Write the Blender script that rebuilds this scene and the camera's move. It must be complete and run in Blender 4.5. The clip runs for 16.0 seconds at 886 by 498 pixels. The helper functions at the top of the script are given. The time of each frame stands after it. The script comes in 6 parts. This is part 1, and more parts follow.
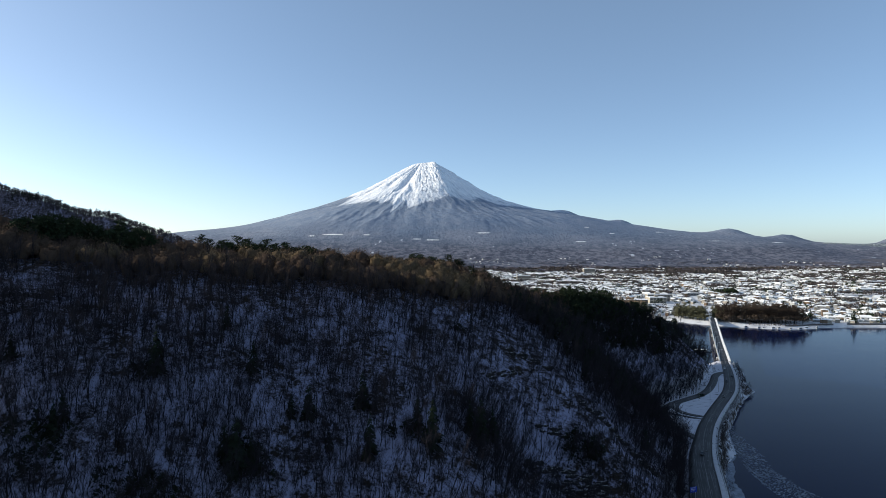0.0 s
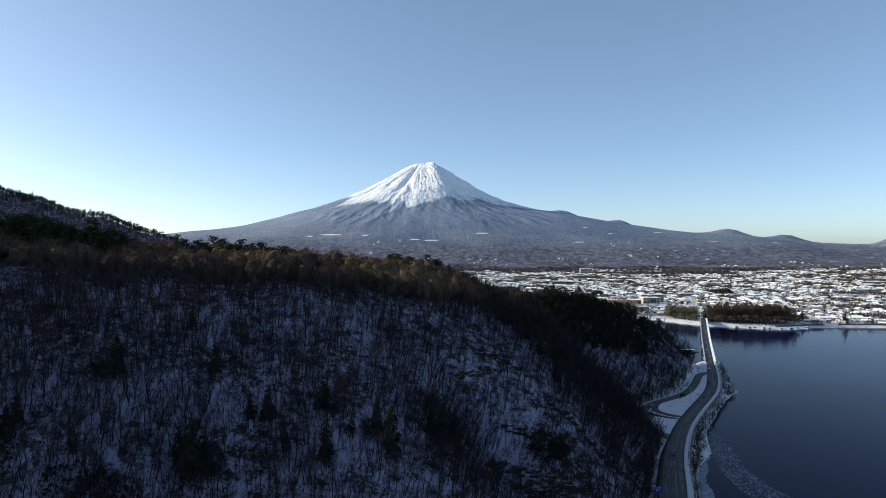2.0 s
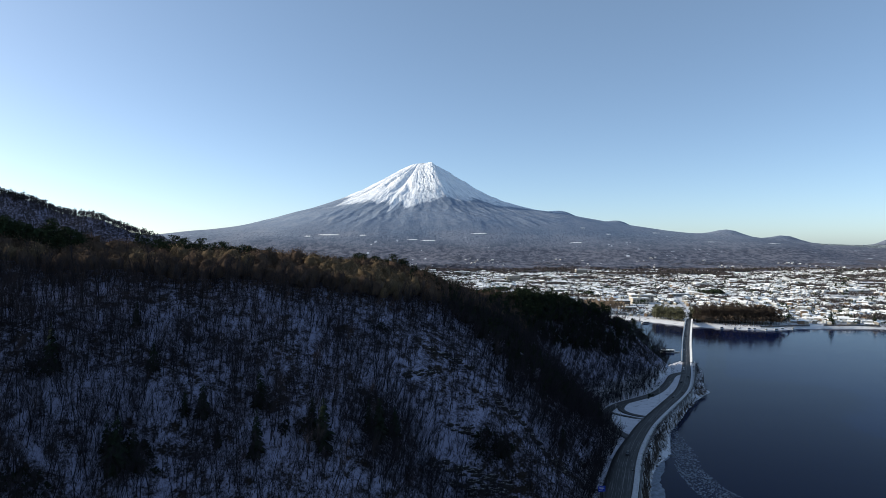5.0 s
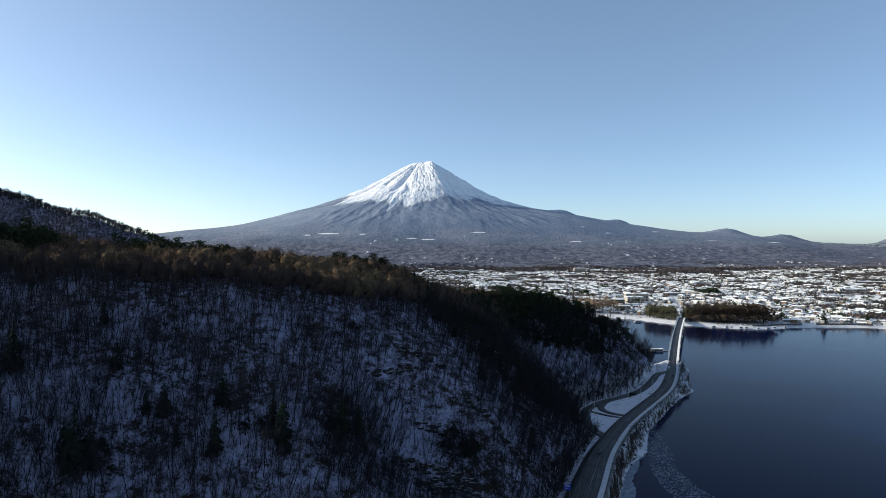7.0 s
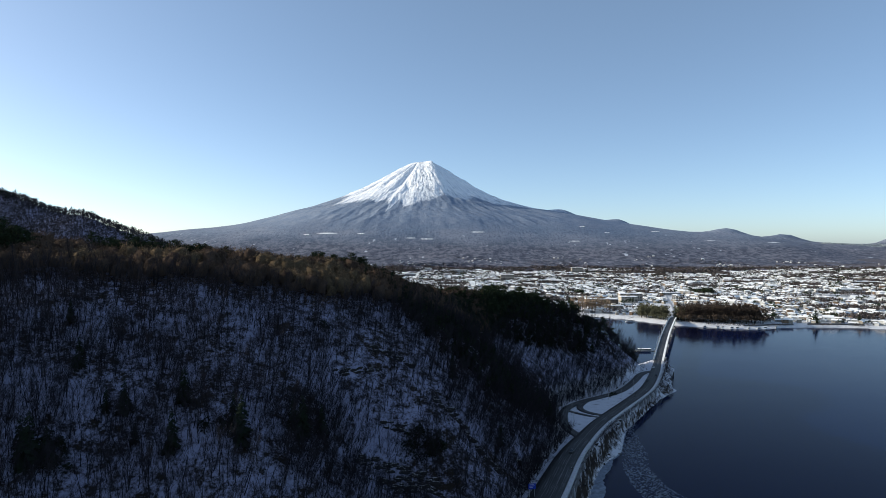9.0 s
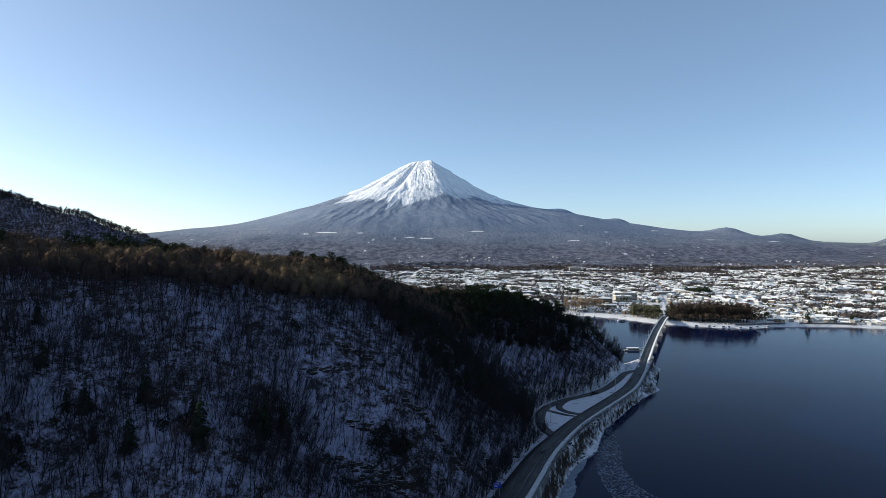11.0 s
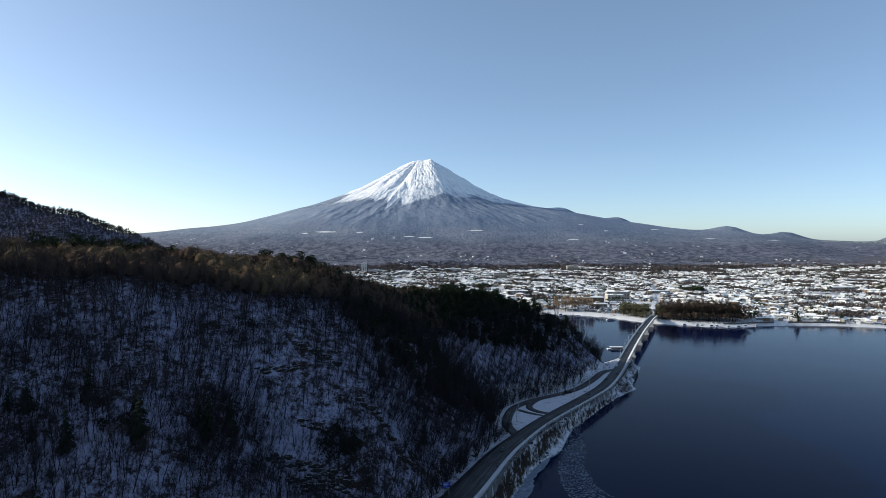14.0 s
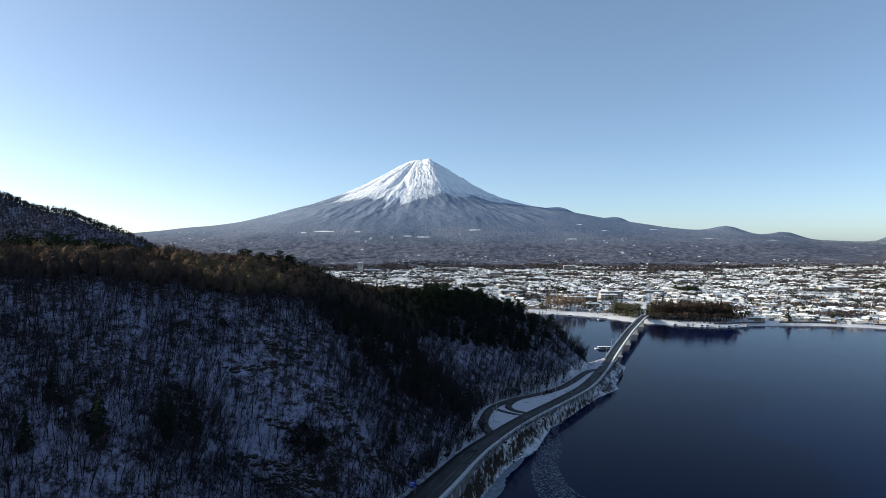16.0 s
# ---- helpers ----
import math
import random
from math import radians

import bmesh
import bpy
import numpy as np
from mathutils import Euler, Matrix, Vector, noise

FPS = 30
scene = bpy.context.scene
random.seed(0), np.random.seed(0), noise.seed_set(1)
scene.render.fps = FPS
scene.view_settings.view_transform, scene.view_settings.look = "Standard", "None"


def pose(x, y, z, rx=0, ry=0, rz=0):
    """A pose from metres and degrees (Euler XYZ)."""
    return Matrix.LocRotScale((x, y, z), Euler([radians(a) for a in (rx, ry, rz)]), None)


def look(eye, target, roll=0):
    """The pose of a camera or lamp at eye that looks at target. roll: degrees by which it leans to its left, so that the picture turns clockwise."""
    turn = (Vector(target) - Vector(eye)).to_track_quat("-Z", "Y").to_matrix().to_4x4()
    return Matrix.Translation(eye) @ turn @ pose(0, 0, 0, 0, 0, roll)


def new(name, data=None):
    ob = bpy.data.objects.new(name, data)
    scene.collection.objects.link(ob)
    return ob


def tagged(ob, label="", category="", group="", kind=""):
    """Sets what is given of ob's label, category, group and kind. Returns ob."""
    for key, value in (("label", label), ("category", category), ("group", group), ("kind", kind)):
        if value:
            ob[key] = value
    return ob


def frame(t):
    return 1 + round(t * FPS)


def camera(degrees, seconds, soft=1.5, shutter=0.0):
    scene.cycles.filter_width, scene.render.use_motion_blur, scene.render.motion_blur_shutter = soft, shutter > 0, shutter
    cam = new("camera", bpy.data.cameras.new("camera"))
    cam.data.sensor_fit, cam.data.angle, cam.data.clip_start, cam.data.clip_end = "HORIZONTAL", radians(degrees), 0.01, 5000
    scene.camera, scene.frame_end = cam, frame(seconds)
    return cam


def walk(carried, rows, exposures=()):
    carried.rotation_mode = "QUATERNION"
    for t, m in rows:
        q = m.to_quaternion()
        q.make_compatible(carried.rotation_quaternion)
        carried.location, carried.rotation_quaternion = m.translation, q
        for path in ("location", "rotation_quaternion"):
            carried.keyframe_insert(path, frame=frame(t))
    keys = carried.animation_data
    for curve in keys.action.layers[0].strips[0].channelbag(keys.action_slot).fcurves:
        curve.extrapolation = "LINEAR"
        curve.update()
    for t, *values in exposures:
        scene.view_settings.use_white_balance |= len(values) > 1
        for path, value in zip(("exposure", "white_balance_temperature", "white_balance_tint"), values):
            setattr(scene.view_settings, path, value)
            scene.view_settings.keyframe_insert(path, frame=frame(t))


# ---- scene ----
cam = camera(73.7, 16.0, soft=0.8)
METRES, EYE, TILT, LEAN, TURN = 120.0, 119.0, -0.5, 0.0, 0.0
DRIFT = 1.14  # degrees of slow turn to the left over the whole path
ROWS = [
    (0.0, 0.0, 0.0, 0.0, 0.0, 0.0, -0.0),
    (0.5, 0.0226, -0.0003, 0.0002, -0.01, 0.0, -0.0),
    (1.0, 0.0526, -0.0006, -0.0006, -0.04, 0.01, -0.0),
    (1.5, 0.0871, -0.0012, -0.0012, -0.03, 0.02, 0.01),
    (2.0, 0.1227, -0.0018, -0.0018, -0.05, 0.04, 0.01),
    (2.5, 0.1577, -0.0023, -0.0024, -0.06, 0.05, -0.01),
    (3.0, 0.191, -0.0028, -0.0027, -0.06, 0.07, -0.0),
    (3.5, 0.2232, -0.0033, -0.0032, -0.1, 0.1, -0.01),
    (4.0, 0.2553, -0.004, -0.0036, -0.12, 0.09, -0.05),
    (6.5, 0.414, -0.0077, -0.0054, -0.06, -0.01, -0.1),
    (7.0, 0.4436, -0.0078, -0.0054, -0.04, -0.04, -0.09),
    (7.5, 0.4729, -0.0082, -0.0048, -0.02, -0.05, -0.1),
    (8.0, 0.5039, -0.0089, -0.0049, -0.03, -0.06, -0.11),
    (8.5, 0.5357, -0.0097, -0.0051, -0.03, -0.07, -0.12),
    (9.0, 0.5689, -0.011, -0.0053, -0.03, -0.08, -0.14),
    (11.5, 0.7272, -0.0097, -0.0055, 0.05, -0.16, -0.1),
    (12.0, 0.7587, -0.0086, -0.0056, 0.09, -0.17, -0.08),
    (12.5, 0.7901, -0.0077, -0.0055, 0.12, -0.19, -0.06),
    (13.0, 0.8201, -0.0073, -0.0058, 0.12, -0.2, -0.04),
    (13.5, 0.851, -0.0062, -0.0055, 0.12, -0.21, -0.04),
    (14.0, 0.8819, -0.0042, -0.0056, 0.12, -0.23, -0.03),
    (14.5, 0.9121, -0.0028, -0.0057, 0.12, -0.25, -0.05),
    (15.0, 0.9418, -0.0025, -0.0057, 0.1, -0.25, -0.03),
    (15.5, 0.9715, -0.0021, -0.0058, 0.09, -0.26, -0.05),
    (16.0, 0.9996, -0.0019, -0.0059, 0.05, -0.27, -0.09),
]
walk(cam, [(t, pose(0, 0, EYE, TILT, LEAN, TURN) @ pose(METRES * x, METRES * y, METRES * z, 90 + pitch, roll, yaw + DRIFT * x)) for t, x, y, z, yaw, pitch, roll in ROWS],
     exposures=[(0.0, 0.0, 6500, 6), (16.0, 0.0, 6500, 6)])

# ---- light ----
SUN_LEFT, SUN_UP = 80.0, 19.0      # degrees to the left of the way the camera looks (+y), and above the horizon
world = bpy.data.worlds.new("winter_sky")
scene.world = world
world.use_nodes = True
wt = world.node_tree
sky = wt.nodes.new("ShaderNodeTexSky")
sky.sky_type = "NISHITA"
sky.sun_disc = False
sky.sun_elevation, sky.sun_rotation = radians(SUN_UP), radians(-SUN_LEFT)
sky.altitude, sky.air_density, sky.dust_density, sky.ozone_density = 1300, 0.70, 2.0, 1.65
# thin even winter haze over the clear sky
haze = wt.nodes.new("ShaderNodeMix")
haze.data_type = "RGBA"
haze.inputs[0].default_value = 0.19
haze.inputs[7].default_value = (2.15, 2.95, 3.80, 1)
wt.links.new(sky.outputs[0], haze.inputs[6])
wt.links.new(haze.outputs[2], wt.nodes["Background"].inputs[0])
wt.nodes["Background"].inputs[1].default_value = 0.196

SUN_WAY = Vector((-math.sin(radians(SUN_LEFT)) * math.cos(radians(SUN_UP)), math.cos(radians(SUN_LEFT)) * math.cos(radians(SUN_UP)), math.sin(radians(SUN_UP))))
sun_data = bpy.data.lights.new("sun", "SUN")
sun_data.energy, sun_data.angle, sun_data.color = 5.4, radians(0.5), (1.0, 0.93, 0.82)
sun = new("sun", sun_data)
sun.matrix_basis = look((0, 0, 900), tuple(Vector((0, 0, 900)) - SUN_WAY))


# ---- material helpers ----
class Mat:
    """A small builder for node materials."""

    def __init__(self, name):
        self.m = bpy.data.materials.new(name)
        self.m.use_nodes = True
        self.t = self.m.node_tree
        self.b = self.t.nodes["Principled BSDF"]

    def node(self, kind, operation="", use_clamp=False, data_type=""):
        n = self.t.nodes.new(kind)
        if operation:
            n.operation = operation
        if use_clamp:
            n.use_clamp = True
        if data_type:
            n.data_type = data_type
        return n

    def put(self, value, socket):
        if isinstance(value, bpy.types.NodeSocket):
            self.t.links.new(value, socket)
        elif value is not None:
            socket.default_value = value
        return self

    def place(self):
        return self.node("ShaderNodeNewGeometry").outputs["Position"]

    def own(self):
        return self.node("ShaderNodeTexCoord").outputs["Object"]

    def scaled(self, vec, s):
        n = self.node("ShaderNodeVectorMath", operation="MULTIPLY")
        self.put(vec, n.inputs[0]); n.inputs[1].default_value = s
        return n.outputs[0]

    def noise(self, vec, scale, detail=4.0, rough=0.6, distortion=0.0):
        n = self.node("ShaderNodeTexNoise")
        self.put(vec, n.inputs["Vector"])
        n.inputs["Scale"].default_value, n.inputs["Detail"].default_value = scale, detail
        n.inputs["Roughness"].default_value, n.inputs["Distortion"].default_value = rough, distortion
        return n.outputs["Fac"]

    def math(self, op, a, b=0.0, clamp=False):
        n = self.node("ShaderNodeMath", operation=op, use_clamp=clamp)
        self.put(a, n.inputs[0]); self.put(b, n.inputs[1])
        return n.outputs[0]

    def ramp(self, fac, stops):
        n = self.node("ShaderNodeValToRGB")
        self.put(fac, n.inputs[0])
        e = n.color_ramp.elements
        while len(e) < len(stops):
            e.new(0.5)
        for el, (p, c) in zip(e, stops):
            el.position, el.color = p, (*c, 1) if not isinstance(c, (int, float)) else (c, c, c, 1)
        return n.outputs[0]

    def mix(self, fac, a, b):
        n = self.node("ShaderNodeMix", data_type="RGBA")
        self.put(fac, n.inputs[0])
        for v, s in ((a, n.inputs[6]), (b, n.inputs[7])):
            self.put((*v, 1) if isinstance(v, tuple) else v, s)
        return n.outputs[2]

    def split(self, vec):
        n = self.node("ShaderNodeSeparateXYZ")
        self.put(vec, n.inputs[0])
        return n.outputs

    def join(self, x, y, z=0.0):
        n = self.node("ShaderNodeCombineXYZ")
        for v, s in zip((x, y, z), n.inputs):
            self.put(v, s)
        return n.outputs[0]

    def bump(self, height, strength, distance):
        n = self.node("ShaderNodeBump")
        self.put(height, n.inputs["Height"])
        n.inputs["Strength"].default_value, n.inputs["Distance"].default_value = strength, distance
        self.put(n.outputs[0], self.b.inputs["Normal"])

    def done(self, colour, rough=0.85, metal=0.0, spec=0.3):
        self.put((*colour, 1) if isinstance(colour, tuple) else colour, self.b.inputs["Base Color"])
        self.put(rough, self.b.inputs["Roughness"])
        self.b.inputs["Metallic"].default_value = metal
        self.b.inputs["Specular IOR Level"].default_value = spec
        return self.m


def plain(name, colour, vary=0.25, scale=3.0, rough=0.85, metal=0.0, island=False, thing=False, spec=0.3):
    """A surface with mottling, and a tone that varies from piece to piece."""
    k = Mat(name)
    f = k.noise(k.own(), scale, 4, 0.65)
    lo, hi = tuple(c * (1 - vary) for c in colour), tuple(min(1, c * (1 + vary)) for c in colour)
    col = k.ramp(f, [(0.3, lo), (0.7, hi)])
    if island or thing:
        r = k.node("ShaderNodeNewGeometry").outputs["Random Per Island"] if island else k.node("ShaderNodeObjectInfo").outputs["Random"]
        col = k.mix(k.math("MULTIPLY", r, 0.75), col, tuple(c * 0.5 for c in colour))
    return k.done(col, rough, metal, spec)


# ---- materials ----


def ground_material():
    """Patchy snow over leaf litter, painted dark blue for shade on the wooded hill; paler, as in sun, on the open
    plain.
    """
    k = Mat("snowy_ground")
    p = k.place()
    big, mid, fine = k.noise(p, 0.035, 5, 0.6), k.noise(p, 0.22, 5, 0.7), k.noise(p, 1.1, 3, 0.7)
    litter = k.mix(fine, (0.014, 0.011, 0.009), (0.045, 0.034, 0.027))
    x, y, z = k.split(p)
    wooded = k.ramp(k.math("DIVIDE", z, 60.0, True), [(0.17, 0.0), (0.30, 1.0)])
    grain = k.math("ADD", 0.06, k.math("MULTIPLY", wooded, 0.29))
    s = k.math("ADD", k.math("MULTIPLY", big, 0.38), k.math("ADD", k.math("MULTIPLY", mid, 0.62), k.math("MULTIPLY", k.math("SUBTRACT", fine, 0.5), grain)))
    s = k.math("ADD", s, 0.175)
    s = k.math("SUBTRACT", s, k.math("MULTIPLY", wooded, 0.022))
    s = k.math("ADD", s, k.math("MULTIPLY", k.math("SUBTRACT", 1.0, wooded), 0.08))
    steep = k.math("SUBTRACT", 0.96, k.split(k.node("ShaderNodeNewGeometry").outputs["Normal"])[2], True)
    s = k.math("SUBTRACT", s, k.math("MULTIPLY", k.math("MULTIPLY", steep, 0.32), k.math("SUBTRACT", 1.0, wooded)))
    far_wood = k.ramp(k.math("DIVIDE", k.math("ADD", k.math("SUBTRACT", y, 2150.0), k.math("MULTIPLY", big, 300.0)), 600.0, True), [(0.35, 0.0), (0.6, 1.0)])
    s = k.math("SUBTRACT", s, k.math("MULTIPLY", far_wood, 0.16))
    # far litter painted paler, to go with the hazed woods above it
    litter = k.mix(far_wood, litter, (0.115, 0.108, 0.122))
    cover = k.ramp(s, [(0.58, 0.0), (0.70, 1.0)])
    # hill and roadside snow darkened and blued to stand in for shade
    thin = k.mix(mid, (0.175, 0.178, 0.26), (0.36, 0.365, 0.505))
    open_snow = k.mix(mid, (0.40, 0.40, 0.45), (0.64, 0.64, 0.69))
    # beyond the lake the snow is painted paler, as the sun lights it
    sunlit_plain = k.ramp(k.math("DIVIDE", k.math("SUBTRACT", y, 650.0), 300.0, True), [(0.2, 0.0), (0.6, 1.0)])
    open_snow = k.mix(sunlit_plain, open_snow, k.mix(mid, (0.56, 0.56, 0.58), (0.76, 0.75, 0.75)))
    k.bump(k.math("ADD", mid, k.math("MULTIPLY", fine, 0.5)), 0.5, 0.6)
    return k.done(k.mix(cover, litter, k.mix(wooded, open_snow, thin)), 0.95, 0, 0.08)


# how low the snow reaches on each bearing round the peak
SNOW_LINE = [(-0.98, 430), (-0.90, 385), (-0.84, 357), (-0.72, 371), (-0.585, 378), (-0.453, 366), (-0.40, 386), (-0.33, 376), (-0.295, 352), (-0.268, 296), (-0.245, 345), (-0.222, 394), (-0.141, 336), (-0.055, 351), (0.05, 380), (0.19, 400),
             (0.316, 414), (0.477, 399), (0.608, 392), (0.72, 412), (0.81, 385), (0.85, 358), (0.97, 352), (1.18, 330)]


def mountain_material(origin, line):
    """Snow that runs down the gullies above the tree line; below it bare ash and winter forest, haze put into their
    blue-grey, with small snowy clearings.
    """
    k = Mat("hazed_mountain_side")
    p = k.place()
    n = k.node("ShaderNodeVectorMath", operation="SUBTRACT")
    k.put(p, n.inputs[0]); n.inputs[1].default_value = origin
    x, y, z = k.split(n.outputs[0])
    ang = k.math("ARCTAN2", x, k.math("MULTIPLY", y, -1.0))
    r = k.math("POWER", k.math("ADD", k.math("MULTIPLY", x, x), k.math("MULTIPLY", y, y)), 0.5)
    streak = k.noise(k.join(k.math("MULTIPLY", ang, 5.0), k.math("MULTIPLY", r, 0.0015), 3.0), 1.0, 4, 0.62, 0.3)
    fine = k.noise(k.join(k.math("MULTIPLY", ang, 30.0), k.math("MULTIPLY", r, 0.009)), 1.0, 6, 0.72, 0.8)
    lower = k.ramp(k.math("DIVIDE", k.math("ADD", ang, 1.0), 2.2, True), [((a + 1.0) / 2.2, (v - 250.0) / 200.0) for a, v in SNOW_LINE])
    h = k.math("SUBTRACT", z, k.math("ADD", k.math("MULTIPLY", lower, 200.0), 250.0))
    h = k.math("ADD", h, k.math("MULTIPLY", k.math("SUBTRACT", streak, 0.5), 70.0))
    h = k.math("ADD", h, k.math("MULTIPLY", k.math("SUBTRACT", fine, 0.5), 95.0))
    thread = k.noise(k.join(k.math("MULTIPLY", ang, 95.0), k.math("MULTIPLY", r, 0.012), 7.0), 1.0, 4, 0.7, 0.5)
    h = k.math("ADD", h, k.math("MULTIPLY", k.math("SUBTRACT", thread, 0.5), 60.0))
    cover = k.ramp(k.math("DIVIDE", h, 14.0, True), [(0.0, 0.0), (0.9, 1.0)])
    worn = k.math("ADD", k.math("ADD", k.math("MULTIPLY", fine, 0.6), k.math("MULTIPLY", thread, 0.4)), k.math("MULTIPLY", k.math("SUBTRACT", line + 130.0, z), 0.0006))
    worn = k.math("ADD", worn, k.ramp(k.math("DIVIDE", ang, 1.2, True), [(0.1, 0.0), (0.35, 0.045)]))
    bare = k.ramp(worn, [(0.575, 0.0), (0.605, 0.12), (0.69, 0.7)])
    cover = k.math("MULTIPLY", cover, k.math("SUBTRACT", 1.0, bare))
    # broken rock on the spur that the wind keeps clear
    stones = k.noise(k.scaled(p, (1, 0.6, 0.7)), 0.055, 7, 0.75, 0.5)
    spur = k.ramp(k.math("ABSOLUTE", k.math("SUBTRACT", ang, 0.12)), [(0.05, 1.0), (0.38, 0.15)])
    cover = k.math("MULTIPLY", cover, k.math("SUBTRACT", 1.0, k.math("MULTIPLY", k.ramp(stones, [(0.50, 0.0), (0.60, 0.8)]), spur)))
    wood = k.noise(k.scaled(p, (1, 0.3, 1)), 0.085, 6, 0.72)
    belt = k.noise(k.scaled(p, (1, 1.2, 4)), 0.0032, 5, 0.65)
    # distance haze is mixed into these blue-grey forest and ash tones
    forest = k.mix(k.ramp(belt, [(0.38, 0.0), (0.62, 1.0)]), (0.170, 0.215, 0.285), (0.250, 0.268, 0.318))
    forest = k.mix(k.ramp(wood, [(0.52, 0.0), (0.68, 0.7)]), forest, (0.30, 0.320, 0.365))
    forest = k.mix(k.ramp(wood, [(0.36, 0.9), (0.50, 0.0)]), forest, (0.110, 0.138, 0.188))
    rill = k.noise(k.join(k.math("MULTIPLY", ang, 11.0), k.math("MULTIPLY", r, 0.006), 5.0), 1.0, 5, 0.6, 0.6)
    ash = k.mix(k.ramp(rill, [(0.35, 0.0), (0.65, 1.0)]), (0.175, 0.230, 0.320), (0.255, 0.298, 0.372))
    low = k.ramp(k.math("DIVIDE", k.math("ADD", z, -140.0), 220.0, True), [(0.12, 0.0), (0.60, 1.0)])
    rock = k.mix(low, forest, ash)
    open_land = k.noise(k.scaled(p, (1.0, 0.6, 0.2)), 0.021, 4, 0.6)
    flat = k.ramp(k.math("DIVIDE", z, 210.0, True), [(0.55, 1.0), (0.95, 0.0)])
    fields = k.math("MULTIPLY", k.ramp(open_land, [(0.665, 0.0), (0.69, 0.75)]), flat)
    foot = k.ramp(k.math("DIVIDE", k.math("ADD", z, k.math("MULTIPLY", k.math("SUBTRACT", belt, 0.5), 120.0)), 200.0, True), [(0.40, 0.9), (0.85, 0.0)])
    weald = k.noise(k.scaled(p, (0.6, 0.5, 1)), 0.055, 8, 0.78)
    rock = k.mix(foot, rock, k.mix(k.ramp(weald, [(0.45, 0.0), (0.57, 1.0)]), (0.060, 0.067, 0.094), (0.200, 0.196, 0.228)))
    rock = k.mix(fields, rock, (0.72, 0.74, 0.78))
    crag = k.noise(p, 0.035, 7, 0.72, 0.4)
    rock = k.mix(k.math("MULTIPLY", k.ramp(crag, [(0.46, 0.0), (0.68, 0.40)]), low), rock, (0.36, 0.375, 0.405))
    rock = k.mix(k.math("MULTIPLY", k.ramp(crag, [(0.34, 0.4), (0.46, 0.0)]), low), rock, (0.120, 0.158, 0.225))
    relief = k.math("ADD", k.math("MULTIPLY", k.math("ADD", fine, k.math("MULTIPLY", thread, 0.6)), k.math("ADD", 0.15, cover)), k.math("MULTIPLY", wood, k.math("SUBTRACT", 1.0, low)))
    k.bump(k.math("ADD", relief, k.math("MULTIPLY", crag, k.math("ADD", 0.5, low))), 0.35, 12.0)
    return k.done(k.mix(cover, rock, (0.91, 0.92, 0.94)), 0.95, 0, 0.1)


def road_material():
    k = Mat("slushy_asphalt")
    uv = k.node("ShaderNodeTexCoord").outputs["UV"]
    u, v, _ = k.split(uv)
    p = k.place()
    grit, patch = k.noise(p, 6.0, 4, 0.7), k.noise(p, 0.12, 4, 0.6)
    asphalt = k.mix(grit, (0.012, 0.012, 0.014), (0.036, 0.036, 0.040))
    run = k.noise(k.join(k.math("MULTIPLY", u, 0.03), k.math("MULTIPLY", v, 1.5)), 1.6, 4, 0.6, 0.15)
    slush = k.ramp(k.math("ADD", run, k.math("MULTIPLY", k.math("SUBTRACT", patch, 0.5), 0.35)), [(0.53, 0.0), (0.68, 0.46)])
    mid = k.ramp(k.math("ABSOLUTE", v), [(0.05, 0.25), (0.09, 0.0)])
    col = k.mix(slush, asphalt, (0.26, 0.265, 0.285))
    col = k.mix(mid, col, (0.62, 0.62, 0.6))
    k.bump(grit, 0.3, 0.02)
    return k.done(col, k.mix(slush, (0.6, 0.6, 0.6), (0.85, 0.85, 0.85)), 0, 0.18)


def water_material():
    k = Mat("lake_water")
    p = k.place()
    ripple = k.noise(k.scaled(p, (1, 0.55, 1)), 0.6, 5, 0.7)
    swell = k.noise(k.scaled(p, (0.35, 1, 1)), 0.02, 4, 0.6)
    breeze = k.noise(k.scaled(p, (0.5, 1, 1)), 0.006, 5, 0.65, 0.6)
    ruffled = k.ramp(breeze, [(0.42, 0.25), (0.62, 1.0)])
    k.bump(k.math("ADD", k.math("MULTIPLY", ripple, ruffled), k.math("MULTIPLY", swell, 1.4)), 0.45, 0.13)
    k.b.inputs["IOR"].default_value = 1.33
    rough = k.ramp(breeze, [(0.38, 0.08), (0.66, 0.13)])
    return k.done((0.0001, 0.0046, 0.030), rough, 0.0, 0.072)


M_GROUND = ground_material()
M_ROAD = road_material()
M_WATER = water_material()
M_SNOW = plain("fresh_snow", (0.90, 0.89, 0.87), 0.06, 1.2, 0.8)
# trodden snow, its colour taken down further for the shade by the road
M_SNOW_DIRTY_SHADED = plain("trodden_shaded_snow", (0.47, 0.475, 0.51), 0.2, 0.8, 0.85)
M_BARK = plain("dark_bark", (0.019, 0.018, 0.020), 0.35, 2.0, 1.0, spec=0.03)
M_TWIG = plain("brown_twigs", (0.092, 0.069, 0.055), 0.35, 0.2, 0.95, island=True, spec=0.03)


